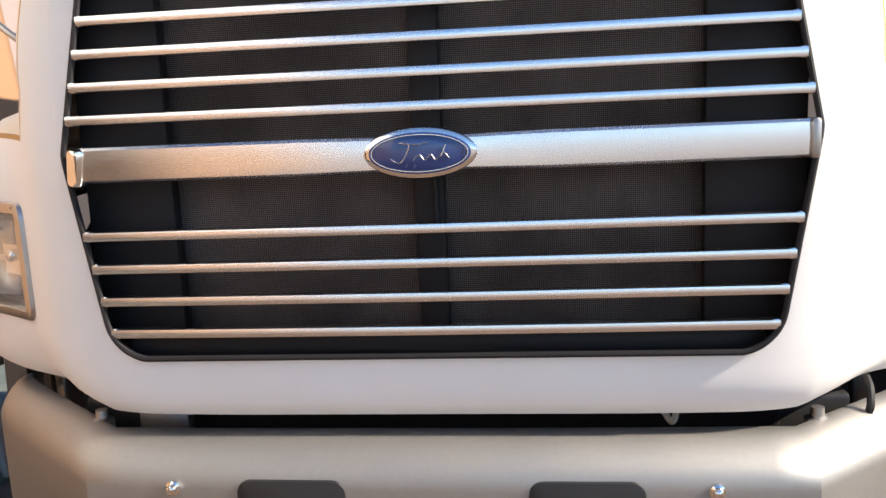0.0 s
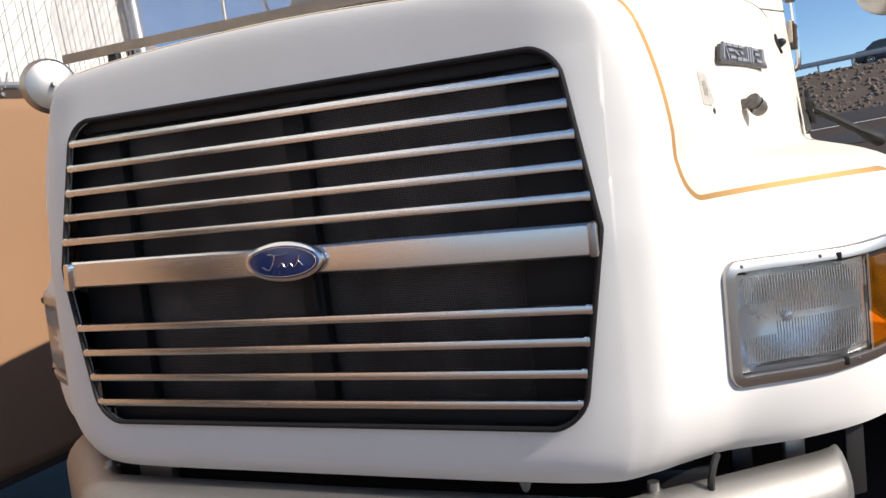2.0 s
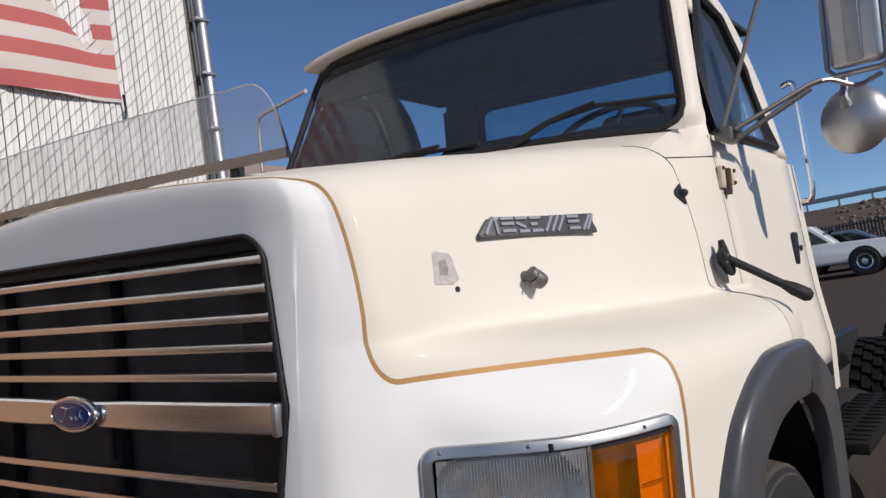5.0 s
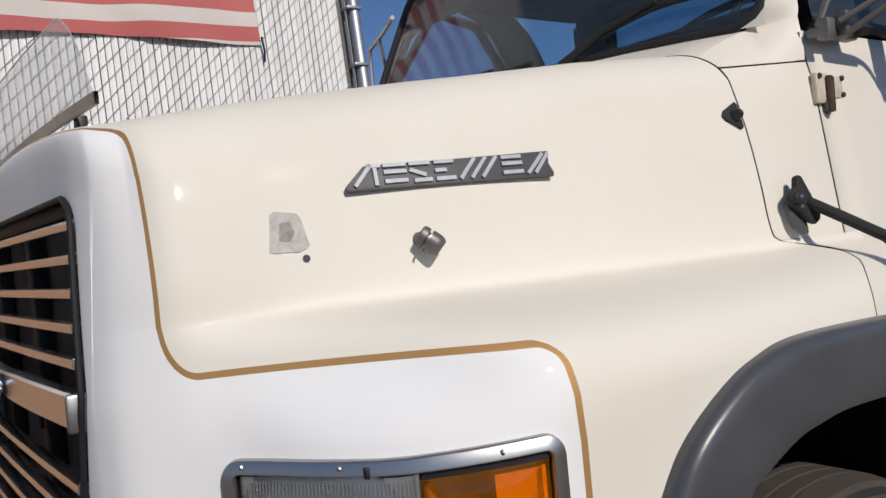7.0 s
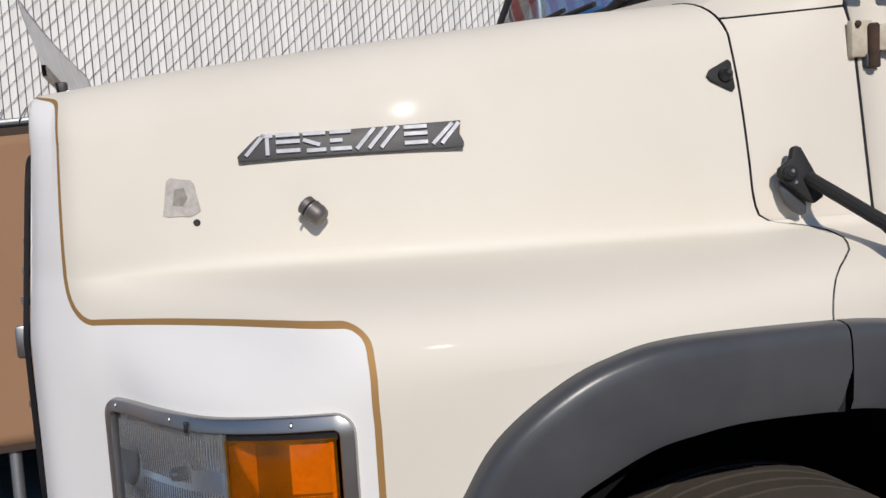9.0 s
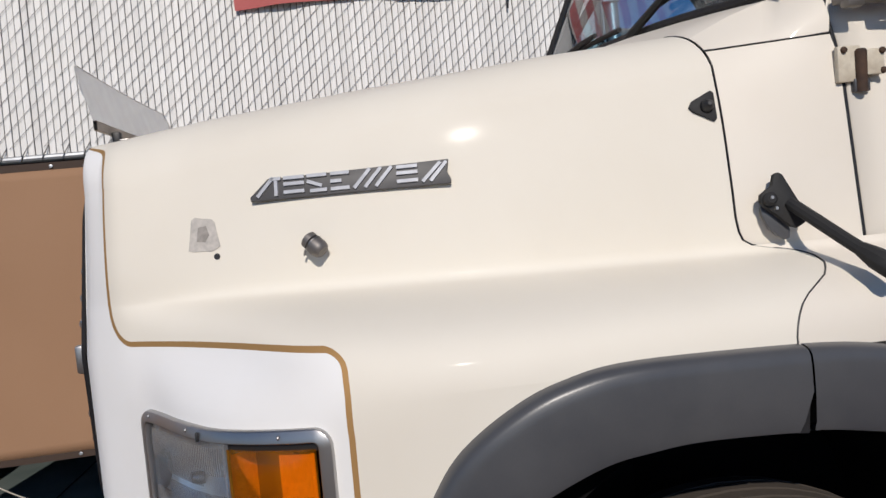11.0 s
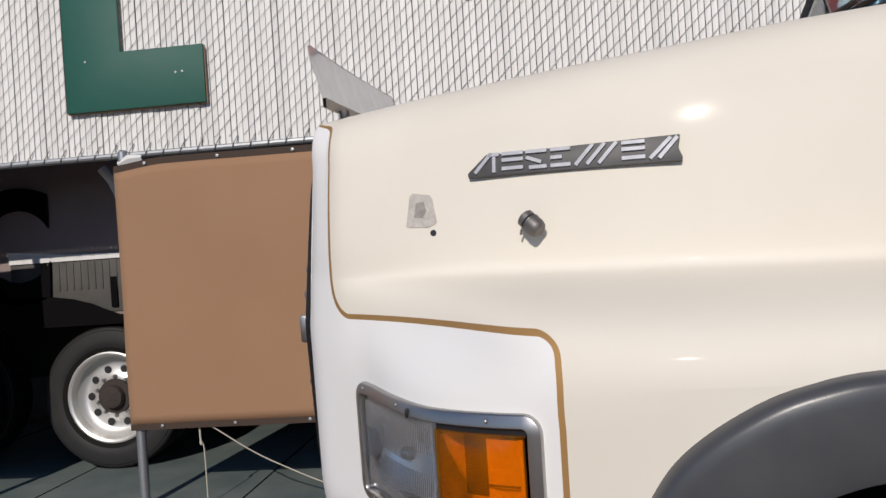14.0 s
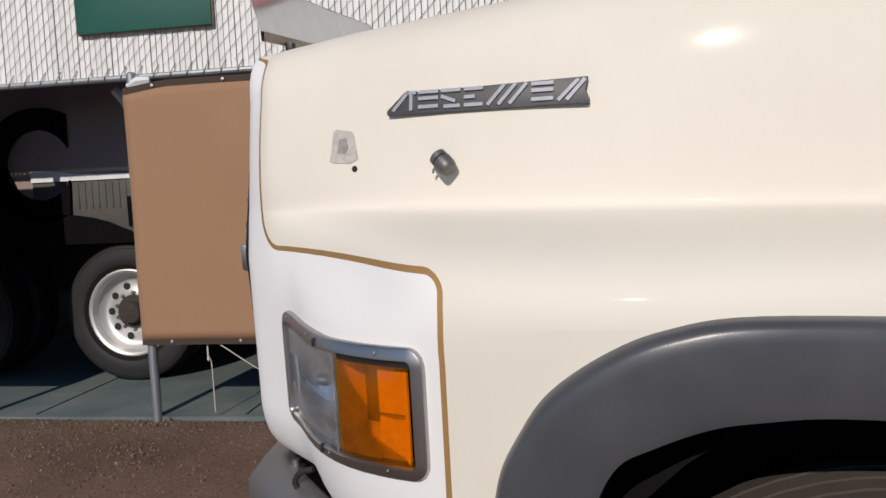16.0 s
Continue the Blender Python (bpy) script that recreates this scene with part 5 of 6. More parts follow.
    for k in range(9):
        for dx in (-0.036, 0.036):
            part("rib", box(0.055, 0.03, 0.008, 0.003, (side * (1.21 + dx), 2.63 + 0.08 * k, 0.538)), TREAD, low)

for side in (1, -1):
    body_shell("rear_fender", t_at_y(1.3), t_at_y(1.615), False, CREAM, truck, "cream fender behind the wheel", levels=LOW[-6:] + SHELVES[:-2], cut=-1, side=side)
part("dashboard", box(1.8, 0.35, 0.16, 0.05, (0, 1.66, 1.98), 3), SEAT, truck)
# seats
part("seat", box(0.5, 0.16, 0.7, 0.05, (0.45, 2.5, 1.65), 3), SEAT, truck)
part("seat", box(0.5, 0.16, 0.7, 0.05, (-0.45, 2.5, 1.65), 3), SEAT, truck)
ringp = [(0.22 * math.cos(a), 0.22 * math.sin(a), 0) for a in np.linspace(0, 2 * math.pi, 33)[:-1]]
sw = part("steering_wheel", tube(ringp, 0.014, 8, closed=True), RUBBER, truck, "black steering wheel", pose(0.47, 1.9, 2.165, 40, 0, 0))
for a in (0, 120, 240):
    part("spoke", tube([(0, 0, -0.02), (0.22 * math.cos(radians(a + 90)), 0.22 * math.sin(radians(a + 90)), 0)], 0.011, 6), RUBBER, sw)
part("column", tube([(0.47, 1.92, 2.1), (0.47, 1.75, 1.95)], 0.025, 8), RUBBER, truck)

# windscreen
def rounded(u, v):
    """Carries a square of edge points onto rounded corners."""
    cu, cv = 0.055, 0.16
    du, dv = max(0, cu - u, u - (1 - cu)) / cu, max(0, cv - v, v - (1 - cv)) / cv
    k = max(du, dv) / max(1e-6, math.hypot(du, dv)) if du > 0 and dv > 0 else 1.0
    mu, mv = min(max(u, cu), 1 - cu), min(max(v, cv), 1 - cv)
    return mu + (u - mu) * k, mv + (v - mv) * k


us, vs_ = [i / 20 for i in range(21)], [i / 8 for i in range(9)]
ws = part("windscreen", grid(lambda u, v: screen_pt(*rounded(u, v)), us, vs_), CABGLASS, truck, "clear windscreen in a black rubber seal")


walk_round = [(i / 24, 0.0) for i in range(24)] + [(1.0, i / 16) for i in range(16)] + [(1 - i / 24, 1.0) for i in range(24)] + [(0.0, 1 - i / 16) for i in range(16)]
edge = [screen_pt(*rounded(u, v)) for u, v in walk_round]
part("rubber_seal", tube(edge, 0.016, 8, closed=True, flat=0.8), RUBBER, ws, "black rubber windscreen seal")
for cu_, cv_ in ((0, 0), (1, 0), (0, 1), (1, 1)):
    arc = [rounded(*((cu_, abs(cv_ - 0.16 * (1 - k / 5))) if k < 5 else (abs(cu_ - 0.055 * (k - 5) / 5), cv_))) for k in range(11)]
    V = [screen_pt(cu_, cv_)] + [screen_pt(*q) for q in arc]
    V = [Vector((p.x, p.y - 0.004, p.z)) for p in V]
    part("screen_corner", (V, [(0, k, k + 1)[:: 1 if cu_ == cv_ else -1] for k in range(1, 11)]), CREAM, ws)
part("roof", grid(lambda u, v: Vector(((2 * u - 1) * (0.86 - 0.1 * v), 1.66 + 1.04 * v - 0.06 * (1 - (2 * u - 1) ** 2) * (1 - v), 2.69 + 0.09 * (1 - (2 * u - 1) ** 4) * math.sin(math.pi * min(1, 0.15 + v * 0.8)))), us, [i / 10 for i in range(11)]), CREAM, truck, "cream cab roof").modifiers.new("thickness", "SOLIDIFY").thickness = 0.025
part("sun_visor", box(1.6, 0.02, 0.16, 0.006, (0, 0, -0.16)), SEAT, truck, "dark sun visor", pose(0, 1.73, 2.63, -28, 0, 0))
part("headliner", box(1.66, 0.95, 0.02, 0.005, (0, 2.2, 2.62)), SEAT, truck)
gs = [G0, G0 + 0.01, G0 + 0.03, G0 + 0.06, 0.16, 0.25, 0.4, 0.6, 0.8, 1.0]
for sg in (1, -1):
    part("cowl_top", grid(lambda g, v: cowl_top_pt(sg * g if g else sg * 1e-6, v), gs[::sg], [i / 6 for i in range(7)]), CREAM, truck, "cream cowl below the windscreen")
# back of the cab with its window
part("rear_wall", box(1.8, 0.04, 0.9, 0.005, (0, 2.63, 1.2)), SEAT, truck)
part("rear_wall", box(1.5, 0.04, 0.12, 0.005, (0, 2.63, 2.57)), SEAT, truck)
for x in (-0.665, 0.665):
    part("rear_post", box(0.21, 0.04, 0.48, 0.004, (x, 2.63, 2.095)), SEAT, truck)
hx_, hz_, zc_ = 0.545, 0.222, 2.335
ringw = [(cx * (hx_ - 0.07) + 0.07 * math.cos(radians(a0 + 15 * k)), 2.608, zc_ + cz * (hz_ - 0.07) + 0.07 * math.sin(radians(a0 + 15 * k))) for cx, cz, a0 in ((1, 1, 0), (-1, 1, 90), (-1, -1, 180), (1, -1, 270)) for k in range(7)]
part("rear_seal", tube(ringw, 0.03, 6, closed=True), RUBBER, truck, "black rubber seal of the rear window")
part("rear_pane", box(1.14, 0.006, 0.48, 0.001, (0, 2.63, 2.095)), CABGLASS, truck)
# wipers
WIPE = lambda x, z, out: Vector((x, 1.485 + 0.39 * (z - 2.075) - 0.06 * (1 - (x / 0.9) ** 2) - out, z))
for arm, blade in ((((-0.34, 2.13), (-0.12, 2.155), (0.02, 2.16)), ((-0.3, 2.15), (0.18, 2.145))), (((0.31, 2.1), (0.46, 2.17), (0.62, 2.21)), ((0.42, 2.165), (0.62, 2.2), (0.88, 2.185)))):
    wp = part("wiper", tube([WIPE(x, z, 0.045) for x, z in arm], [0.012, 0.01, 0.007], 6), RUBBER, truck, "black wiper arm and blade")
    part("blade", tube([WIPE(x, z, 0.028) for x, z in blade], 0.008, 6), RUBBER, wp)

# round mirror on a bent arm, on the passenger's side of the bonnet
far_arm = part("bonnet_mirror", tube(curve_through([(-0.875, 0.513, 1.645), (-0.95, 0.53, 1.67), (-1.16, 0.6, 1.82), (-1.24, 0.67, 1.97)], 6), 0.009, 8), STEEL, truck, "round bonnet mirror on a steel arm")
fm = Matrix.Translation((-1.25, 0.65, 2.0)) @ pose(0, 0, 0, 0, 0, 62)
part("mirror_back", lathe([(0.02, 0.086), (0.014, 0.09), (0.004, 0.089), (-0.012, 0.078), (-0.022, 0.05), (-0.026, 0.014)], 32, "y"), STEEL, far_arm, "dull steel mirror back", fm)
part("clamp_bolt", tube([(0, -0.02, 0.0), (0, -0.05, 0.0)], 0.008, 8), STEEL, far_arm, "", fm)

# door mirrors: bracket tubes, tall mirror, round convex mirror
for side in (1,):
    S = lambda x, y, z: Vector((side * x, y, z))
    mount = part("mirror_bracket", box(0.034, 0.17, 0.022, 0.006, (side * 0.985, 1.625, 2.03)), ARMSTEEL, truck, "steel tube mirror bracket")
    part("clamp", box(0.03, 0.035, 0.05, 0.006, (side * 1.005, 1.56, 2.02)), ARMSTEEL, mount)
    part("clamp", box(0.028, 0.032, 0.06, 0.006, (side * 1.012, 1.63, 2.03)), ARMSTEEL, mount)
    for y in (1.56, 1.69):
        part("bolt", lathe([(0.0, 0.011), (0.008, 0.01), (0.012, 0.005)], 6, "x"), RUST, mount, "", pose(side * 1.002, y, 2.045))
    part("arm", tube([S(1.02, 1.59, 2.06), S(1.215, 1.735, 2.18), S(1.25, 1.765, 2.195)], 0.0078, 8), ARMSTEEL, mount)
    part("arm", tube([S(1.02, 1.62, 2.035), S(1.22, 1.745, 2.17)], 0.0085, 8), ARMSTEEL, mount)
    part("arm", tube(curve_through([S(1.215, 1.735, 2.18), S(1.27, 1.79, 2.195), S(1.34, 1.84, 2.172), S(1.41, 1.86, 2.2)], 6), 0.0078, 8), STEEL, mount)
    part("arm", tube([S(0.99, 1.55, 2.05), S(1.15, 1.77, 2.66), S(1.18, 1.8, 2.72)], 0.0078, 8), ARMSTEEL, mount)
    part("arm", tube([S(1.19, 1.78, 2.72), S(1.34, 1.83, 2.68)], 0.0078, 8), STEEL, mount)
    mm = Matrix.Translation(S(1.35, 1.85, 2.465)) @ pose(0, 0, 0, 0, 0, side * -12)
    tall = part("tall_mirror", box(0.165, 0.055, 0.46, 0.022, (0, 0, -0.23), 4), MIRRORBACK, mount, "tall mirror in a steel case", mm)
    part("case_rib", box(0.05, 0.012, 0.44, 0.005, (-0.0, -0.03, -0.22)), GALV, tall)
    fr = [(0.095 * a, -0.005, 0.25 * b) for a, b in ((-0.75, -1), (0.75, -1), (1, -0.9), (1, 0.9), (0.75, 1), (-0.75, 1), (-1, 0.9), (-1, -0.9))]
    part("case_frame", tube(fr, 0.0095, 8, closed=True), STEEL, tall)
    part("mirror_glass", box(0.15, 0.004, 0.43, 0.001, (0, 0.029, -0.215)), CHROME, tall)
    mb = Matrix.Translation(S(1.305, 1.93, 2.08)) @ pose(0, 0, 0, 0, 0, side * -14)
    ball = part("round_mirror", lathe([(0.03, 0.106), (0.022, 0.112), (0.012, 0.111), (-0.012, 0.1), (-0.03, 0.076), (-0.043, 0.046), (-0.048, 0.016)], 36, "y"), MIRRORBACK, mount, "round convex mirror with a dull steel back", mb)
    part("stem", tube([(0, -0.04, 0.04), (0, -0.055, 0.07), (0.0, -0.03, 0.13)], [0.02, 0.014, 0.01], 8), STEEL, ball)
pf = part("mirror_bracket", tube(curve_through([(-0.83, 1.63, 2.57), (-1.19, 1.8, 2.592), (-1.37, 1.86, 2.585), (-1.405, 1.87, 2.55), (-1.4, 1.865, 2.2)], 6), 0.0095, 8), STEEL, truck, "bare steel tube mirror bracket")
part("arm", tube(curve_through([(-1.22, 1.81, 2.59), (-1.17, 1.79, 2.5), (-1.08, 1.745, 2.33), (-1.0, 1.7, 2.1)], 6), 0.0095, 8), STEEL, pf)
# chassis
for side in (1, -1):
    part("frame_rail", box(0.08, 6.6, 0.26, 0.01, (side * 0.42, 3.6, 0.72)), BLACK, truck)


# ---- ground, fence, trailer and distance ----
def ground_z(x, y):
    z = float(np.interp(y, (8, 29, 38, 46, 60), (0, 0.95, 1.38, 2.1, 2.2)))
    fall = float(np.interp(x, (-6, -2.2, -1.1, 1.1, 3, 6), (0.12, 0.122, 0.083, -0.086, -0.12, -0.12)))
    return z + fall * float(np.interp(y, (7, 12), (1, 0)))


def axis_steps(lo, hi):
    s = sorted({round(v, 3) for v in list(np.linspace(-4, 6, 41)) + [lo, hi, -400, -150, -60, -30, -15, -8, 8, 10, 14, 20, 29, 38, 46, 60, 61, 90, 200, 500]})
    return [v for v in s if lo <= v <= hi]


def rough_ground(x, y):
    near = max(0, 1 - max(abs(x), abs(y + 1)) / 9)
    return Vector((x, y, ground_z(x, y) + near * 0.012 * noise.noise(Vector((x * 1.3, y * 1.3, 0))) - 0.012 * near))


g = part("ground", grid(rough_ground, axis_steps(-800, 800), axis_steps(-800, 800)), DIRT)
tagged(g, "brown dirt and gravel lot turning to worn asphalt", "ground", kind="structure")

# loose stones by the fence
rnd = random.Random(4)
pebble = bmesh.new()
bmesh.ops.create_icosphere(pebble, subdivisions=1, radius=1)
PV, PF = [v.co.copy() for v in pebble.verts], [[v.index for v in f.verts] for f in pebble.faces]
pebble.free()
V, F = [], []
for k in range(19000):
    x, y = -2.2 + 2.6 * rnd.random() ** 1.5, rnd.uniform(-4.9, 0.4)
    r = (0.003 + 0.009 * rnd.random() ** 2.5 + (0.016 * rnd.random() if rnd.random() < 0.015 else 0)) * (0.55 + 0.9 * abs(noise.noise(Vector((x * 2.1, y * 2.1, 3.0)))))
    m = Matrix.Translation((x, y, rough_ground(x, y).z + r * 0.2)) @ Euler((rnd.random() * 6, rnd.random() * 6, 0)).to_matrix().to_4x4() @ Matrix.Diagonal((r, r * rnd.uniform(0.6, 1), r * 0.6, 1))
    base = len(V)
    V += [m @ p for p in PV]
    F += [[i + base for i in q] for q in PF]
st = part("gravel", (V, F), GRAVEL, None, "", None, 10)
tagged(st, "loose brown and grey gravel on the dirt", "gravel", kind="stuff")

YARD = pose(0, 0.135, 0.124, 0.5, 0, 0)  # the fenced yard lies a little higher, and rises slightly
pad = part("pavement", box(5.0, 16, 0.12, 0.01, (-4.715, -1.0, -0.09)), PAD, m=YARD)
tagged(pad, "blue-green painted concrete slab along the fence", "slab", kind="structure")
for y in (-4.3, -2.9, -1.45, 0.1):
    part("slab_joint", box(4.9, 0.012, 0.006, 0.001, (-4.715, y, 0.027)), BLACKPAINT, pad)

FX = -2.235
GAPSHADE = material("grey_screen", (0.16, 0.155, 0.145), 0.8, spots=0.4, spot_scale=3)


def rail_z(y):
    return 2.14 + 0.055 * max(0, y + 0.7)

fence = thing("slatted_fence", "tall chain-link fence filled with white vertical slats, above tan cloth", "fence", YARD)
POSTS = (-7.1, -5.83, -4.56, -3.29, -2.02, -0.75, 0.52, 1.79)
post0 = None
for y in POSTS:
    bmp = lathe([(0.0, 0.029), (2.16, 0.029), (2.17, 0.02)], 14, "z")
    if post0 is None:
        post0 = part("post", bmp, GALV, fence, "galvanised steel post", pose(FX + 0.02, y, 0.0))
    else:
        again(post0, pose(FX + 0.02, y, 0.0), fence)
END_Y, TOP_Z = 2.25, 4.9
part("end_post", lathe([(0.0, 0.04), (TOP_Z, 0.04), (TOP_Z + 0.03, 0.02)], 16, "z"), GALV, fence, "galvanised end post", pose(FX + 0.02, END_Y + 0.09, 0))
part("tension_bar", tube([(FX + 0.03, END_Y + 0.025, 2.2), (FX + 0.03, END_Y + 0.025, TOP_Z)], 0.008, 6), STEEL, fence)
for k in range(7):
    part("clamp", box(0.1, 0.11, 0.02, 0.004, (FX + 0.02, END_Y + 0.075, 2.43 + 0.36 * k)), GALV, fence)
part("bottom_rail", tube([(FX, -8, 2.14), (FX, -0.7, 2.14), (FX, END_Y, rail_z(END_Y))], 0.02, 10), GALV, fence, "galvanised bottom rail")
part("top_rail", tube([(FX, -8, TOP_Z), (FX, END_Y, TOP_Z)], 0.02, 10), GALV, fence)
# woven wire in front of the slats and behind them
H = TOP_Z - 2.2
bm = bmesh.new()
y = -8.0 - H
while y < END_Y:
    for d, xo in ((1, 0.012), (-1, -0.012)):
        a, b = (y, 2.2), (y + H, TOP_Z)
        if d < 0:
            a, b = (b[0], 2.2), (a[0], TOP_Z)
        lo, hi = -8.0, END_Y
        t0 = max(0, min((lo - a[0]) / (b[0] - a[0]), (hi - a[0]) / (b[0] - a[0])))
        t1 = min(1, max((lo - a[0]) / (b[0] - a[0]), (hi - a[0]) / (b[0] - a[0])))
        if t1 > t0:
            P = lambda t: (FX + xo, a[0] + (b[0] - a[0]) * t, a[1] + (b[1] - a[1]) * t)
            tube([P(t0), P(t1)], 0.0017, 4, bm)
    y += 0.089
w = part("woven_wire", bm, WIRE, fence, "grey chain-link wire")
w["kind"] = "stuff"
tie = None
k = 0
yy = -5.0
while yy < END_Y:
    mt = pose(FX, yy, rail_z(yy) + 0.007, 0, 0, 0)
    if tie is None:
        tie = part("wire_tie", tube([(0.02, -0.012, -0.024), (0.026, 0.0, 0.005), (0.012, 0.03, 0.06)], 0.003, 4), STEEL, fence, "", mt)
    else:
        again(tie, mt, fence)
    yy += 0.108

# added sheet shuts light out of the slat gaps so they show dark
part("backing_screen", box(0.004, 10.3, H + 0.06, 0.001, (FX - 0.022, -2.78, 2.178)), GAPSHADE, fence, "grey sheet added behind the slats to darken the gaps")
# green sign letter on the fence
sign = thing("sign_letter", "large dark green wooden sign letter fixed to the slatted fence", "sign", YARD @ pose(FX + 0.03, -1.9, 2.412))
L_out = [(-0.434, 0.0), (0.434, 0.0), (0.434, 0.344), (-0.08, 0.344), (-0.08, 1.45), (-0.434, 1.45)]
part("letter", slab(L_out, 0.02, "x", 0.002), GREEN, sign, "dark green painted letter")
part("letter_edge", slab([(a * 1.012, b * 1.003 - 0.006) for a, b in L_out], 0.012, "x"), EDGE, sign, "raw wood edge", pose(-0.008, 0, 0))
for a, b in ((0.26, 0.19), (0.30, 0.192), (-0.3, 0.3), (-0.3, 1.0)):
    part("screw", lathe([(0, 0.009), (0.004, 0.007)], 8, "x"), STEEL, sign, "", pose(0.02, a, b))


# striped flag hung on the fence
def flag_material():
    m = material("faded_flag_cloth", (0.6, 0.12, 0.1), 0.8, grain=0.1, grain_scale=300, bump=0.2)
    t = m.node_tree
    n, k = t.nodes, t.links
    tc, sep, x = n.new("ShaderNodeTexCoord"), n.new("ShaderNodeSeparateXYZ"), n.new("ShaderNodeMix")
    k.new(tc.outputs["Object"], sep.inputs[0])
    s = math_node(t, "GREATER_THAN", math_node(t, "FRACT", math_node(t, "MULTIPLY", sep.outputs[2], 1 / 0.174)), 0.5)
    x.data_type = "RGBA"
    x.inputs["A"].default_value, x.inputs["B"].default_value = (0.47, 0.12, 0.11, 1), (0.62, 0.55, 0.5, 1)
    k.new(s, x.inputs["Factor"])
    k.new(x.outputs["Result"], n["Principled BSDF"].inputs["Base Color"])
    return m


fl = part("flag", grid(lambda y, z: Vector((0.035 + 0.02 * math.sin(y * 7 + z * 3) + 0.012 * math.sin(z * 9) + 0.03 * noise.noise(Vector((y * 4 + z * 2, z * 3, 7.0))), y, z + 0.02 * math.sin(y * 3.1) * (1 - z))), [i * 1.58 / 70 for i in range(71)], [i * 1.131 / 40 for i in range(41)]), flag_material(), None, "", YARD @ pose(FX, 0.1, 2.875, 1.6, 0, 0))
tagged(fl, "faded red and white striped flag tied to the fence", "flag")
part("flag_cord", tube([(0.05, 1.58, 0.02), (0.04, 1.59, -0.06), (0.03, 1.585, -0.12)], 0.007, 6), BLACK, fl)


# tan shade cloths on the lower fence
def cloth(name, y0, y1, z0, z1, seed, flap=0.0):
    rnd2 = random.Random(seed)
    ph = rnd2.random() * 6
    def f(u, v):
        y = y0 + (y1 - y0) * u
        z = z0 + (z1 - z0) * v
        x = FX + 0.068 + 0.006 * math.sin(y * 5 + ph + z) + 0.004 * math.sin(z * 6 + y * 2) + 0.007 * noise.noise(Vector((y * 3.5 + z * 1.5, z * 1.6 - y, seed)))
        if flap and u > 0.97:
            e = math.exp(-((z - 0.85) / 0.12) ** 2)
            y -= flap * e
            x += flap * e
        z += v * (rail_z(y) - 2.14) - 0.035 * v * max(0, (0.06 - u) / 0.06)
        return Vector((x, y, z))
    th = thing(name, "tan shade cloth with a dark hem laced to the fence", "shade cloth", YARD, group="tan shade cloths")
    c = part("cloth", grid(f, [i / 90 for i in range(91)], [i / 30 for i in range(31)]), TAN, th, "", None, 80)
    c.modifiers.new("thickness", "SOLIDIFY").thickness = 0.003
    part("hem", grid(lambda u, v: f(u, 0) + Vector((0.002, 0, -0.036 * v)), [i / 60 for i in range(61)], [0, 1]), HEM, th, "dark brown hem")
    part("hem", grid(lambda u, v: f(u, 1) + Vector((0.001, 0, 0.04 * v)), [i / 60 for i in range(61)], [0, 1]), HEM, th, "dark brown hem")
    eyelet = None
    for k in range(int((y1 - y0) / 0.45)):
        for v in (0, 1):
            p = f(min(1, (0.2 + 0.45 * k) / (y1 - y0)), v) + Vector((0.006, 0, -0.015 if v == 0 else 0.018))
            if eyelet is None:
                eyelet = part("eyelet", lathe([(0.0, 0.011), (0.004, 0.01), (0.005, 0.006)], 10, "x"), GALV, th, "", Matrix.Translation(p))
            else:
                again(eyelet, Matrix.Translation(p), th)
    return th


cloth("shade_cloth", -2.06, 2.4, 0.53, 2.065, 1)
cloth("shade_cloth", -7.3, -3.255, 0.57, 2.06, 2, 0.03)
lace = part("lacing_rag", tube([(FX + 0.03, -2.04, 2.085), (FX + 0.035, -1.97, 2.11), (FX + 0.02, -1.9, 2.115)], [0.02, 0.03, 0.02], 6), WHITEBAND, m=YARD)
tagged(lace, "white rag knotted on the fence rail", "rag")
rope = part("rope", tube(curve_through([(FX + 0.05, -1.59, 0.51), (FX + 0.05, -1.2, 0.27), (FX + 0.1, -0.6, 0.06), (FX + 0.15, 0.1, 0.05)], 8), 0.0038, 6), ROPE, m=YARD)
tagged(rope, "pale rope hanging slack from the shade cloth", "rope")
rope2 = part("rope", tube(curve_through([(FX + 0.03, -1.65, 0.5), (FX + 0.035, -1.645, 0.4), (FX + 0.03, -1.63, 0.36), (FX + 0.035, -1.625, 0.06)], 6), [0.006] * 6 + [0.011] * 3 + [0.004] * 10, 6), ROPE, m=YARD)
tagged(rope2, "pale knotted rope end hanging to the slab", "rope")

# dark trailer behind the fence
trailer = thing("trailer", "dark grey semi trailer with aluminium rims behind the fence", "trailer", YARD)
part("box_body", box(2.4, 13.0, 1.76, 0.03, (-4.36, -1.5, 1.12)), TRAILER, trailer, "dark grey trailer side")
ring = [(0.47 * math.cos(radians(a)), 0.426 * math.sin(radians(a))) for a in range(59, 302, 6)] + [(0.27 * math.cos(radians(a)), 0.262 * math.sin(radians(a))) for a in range(333, 26, -6)]
part("letter", slab(ring, 0.02, "x"), BLACKPAINT, trailer, "large black letter on the trailer side", pose(-3.14, -3.325, 1.68))
part("side_panel", box(0.012, 1.2, 0.4, 0.003, (-3.154, -2.81, 1.17)), GREYPANEL, trailer, "grey weathered ribbed panel")
for k in range(14):
    part("rib", box(0.008, 0.016, 0.2, 0.002, (-3.145, -3.04 + 0.055 * k, 1.34)), GREYPANEL, trailer)
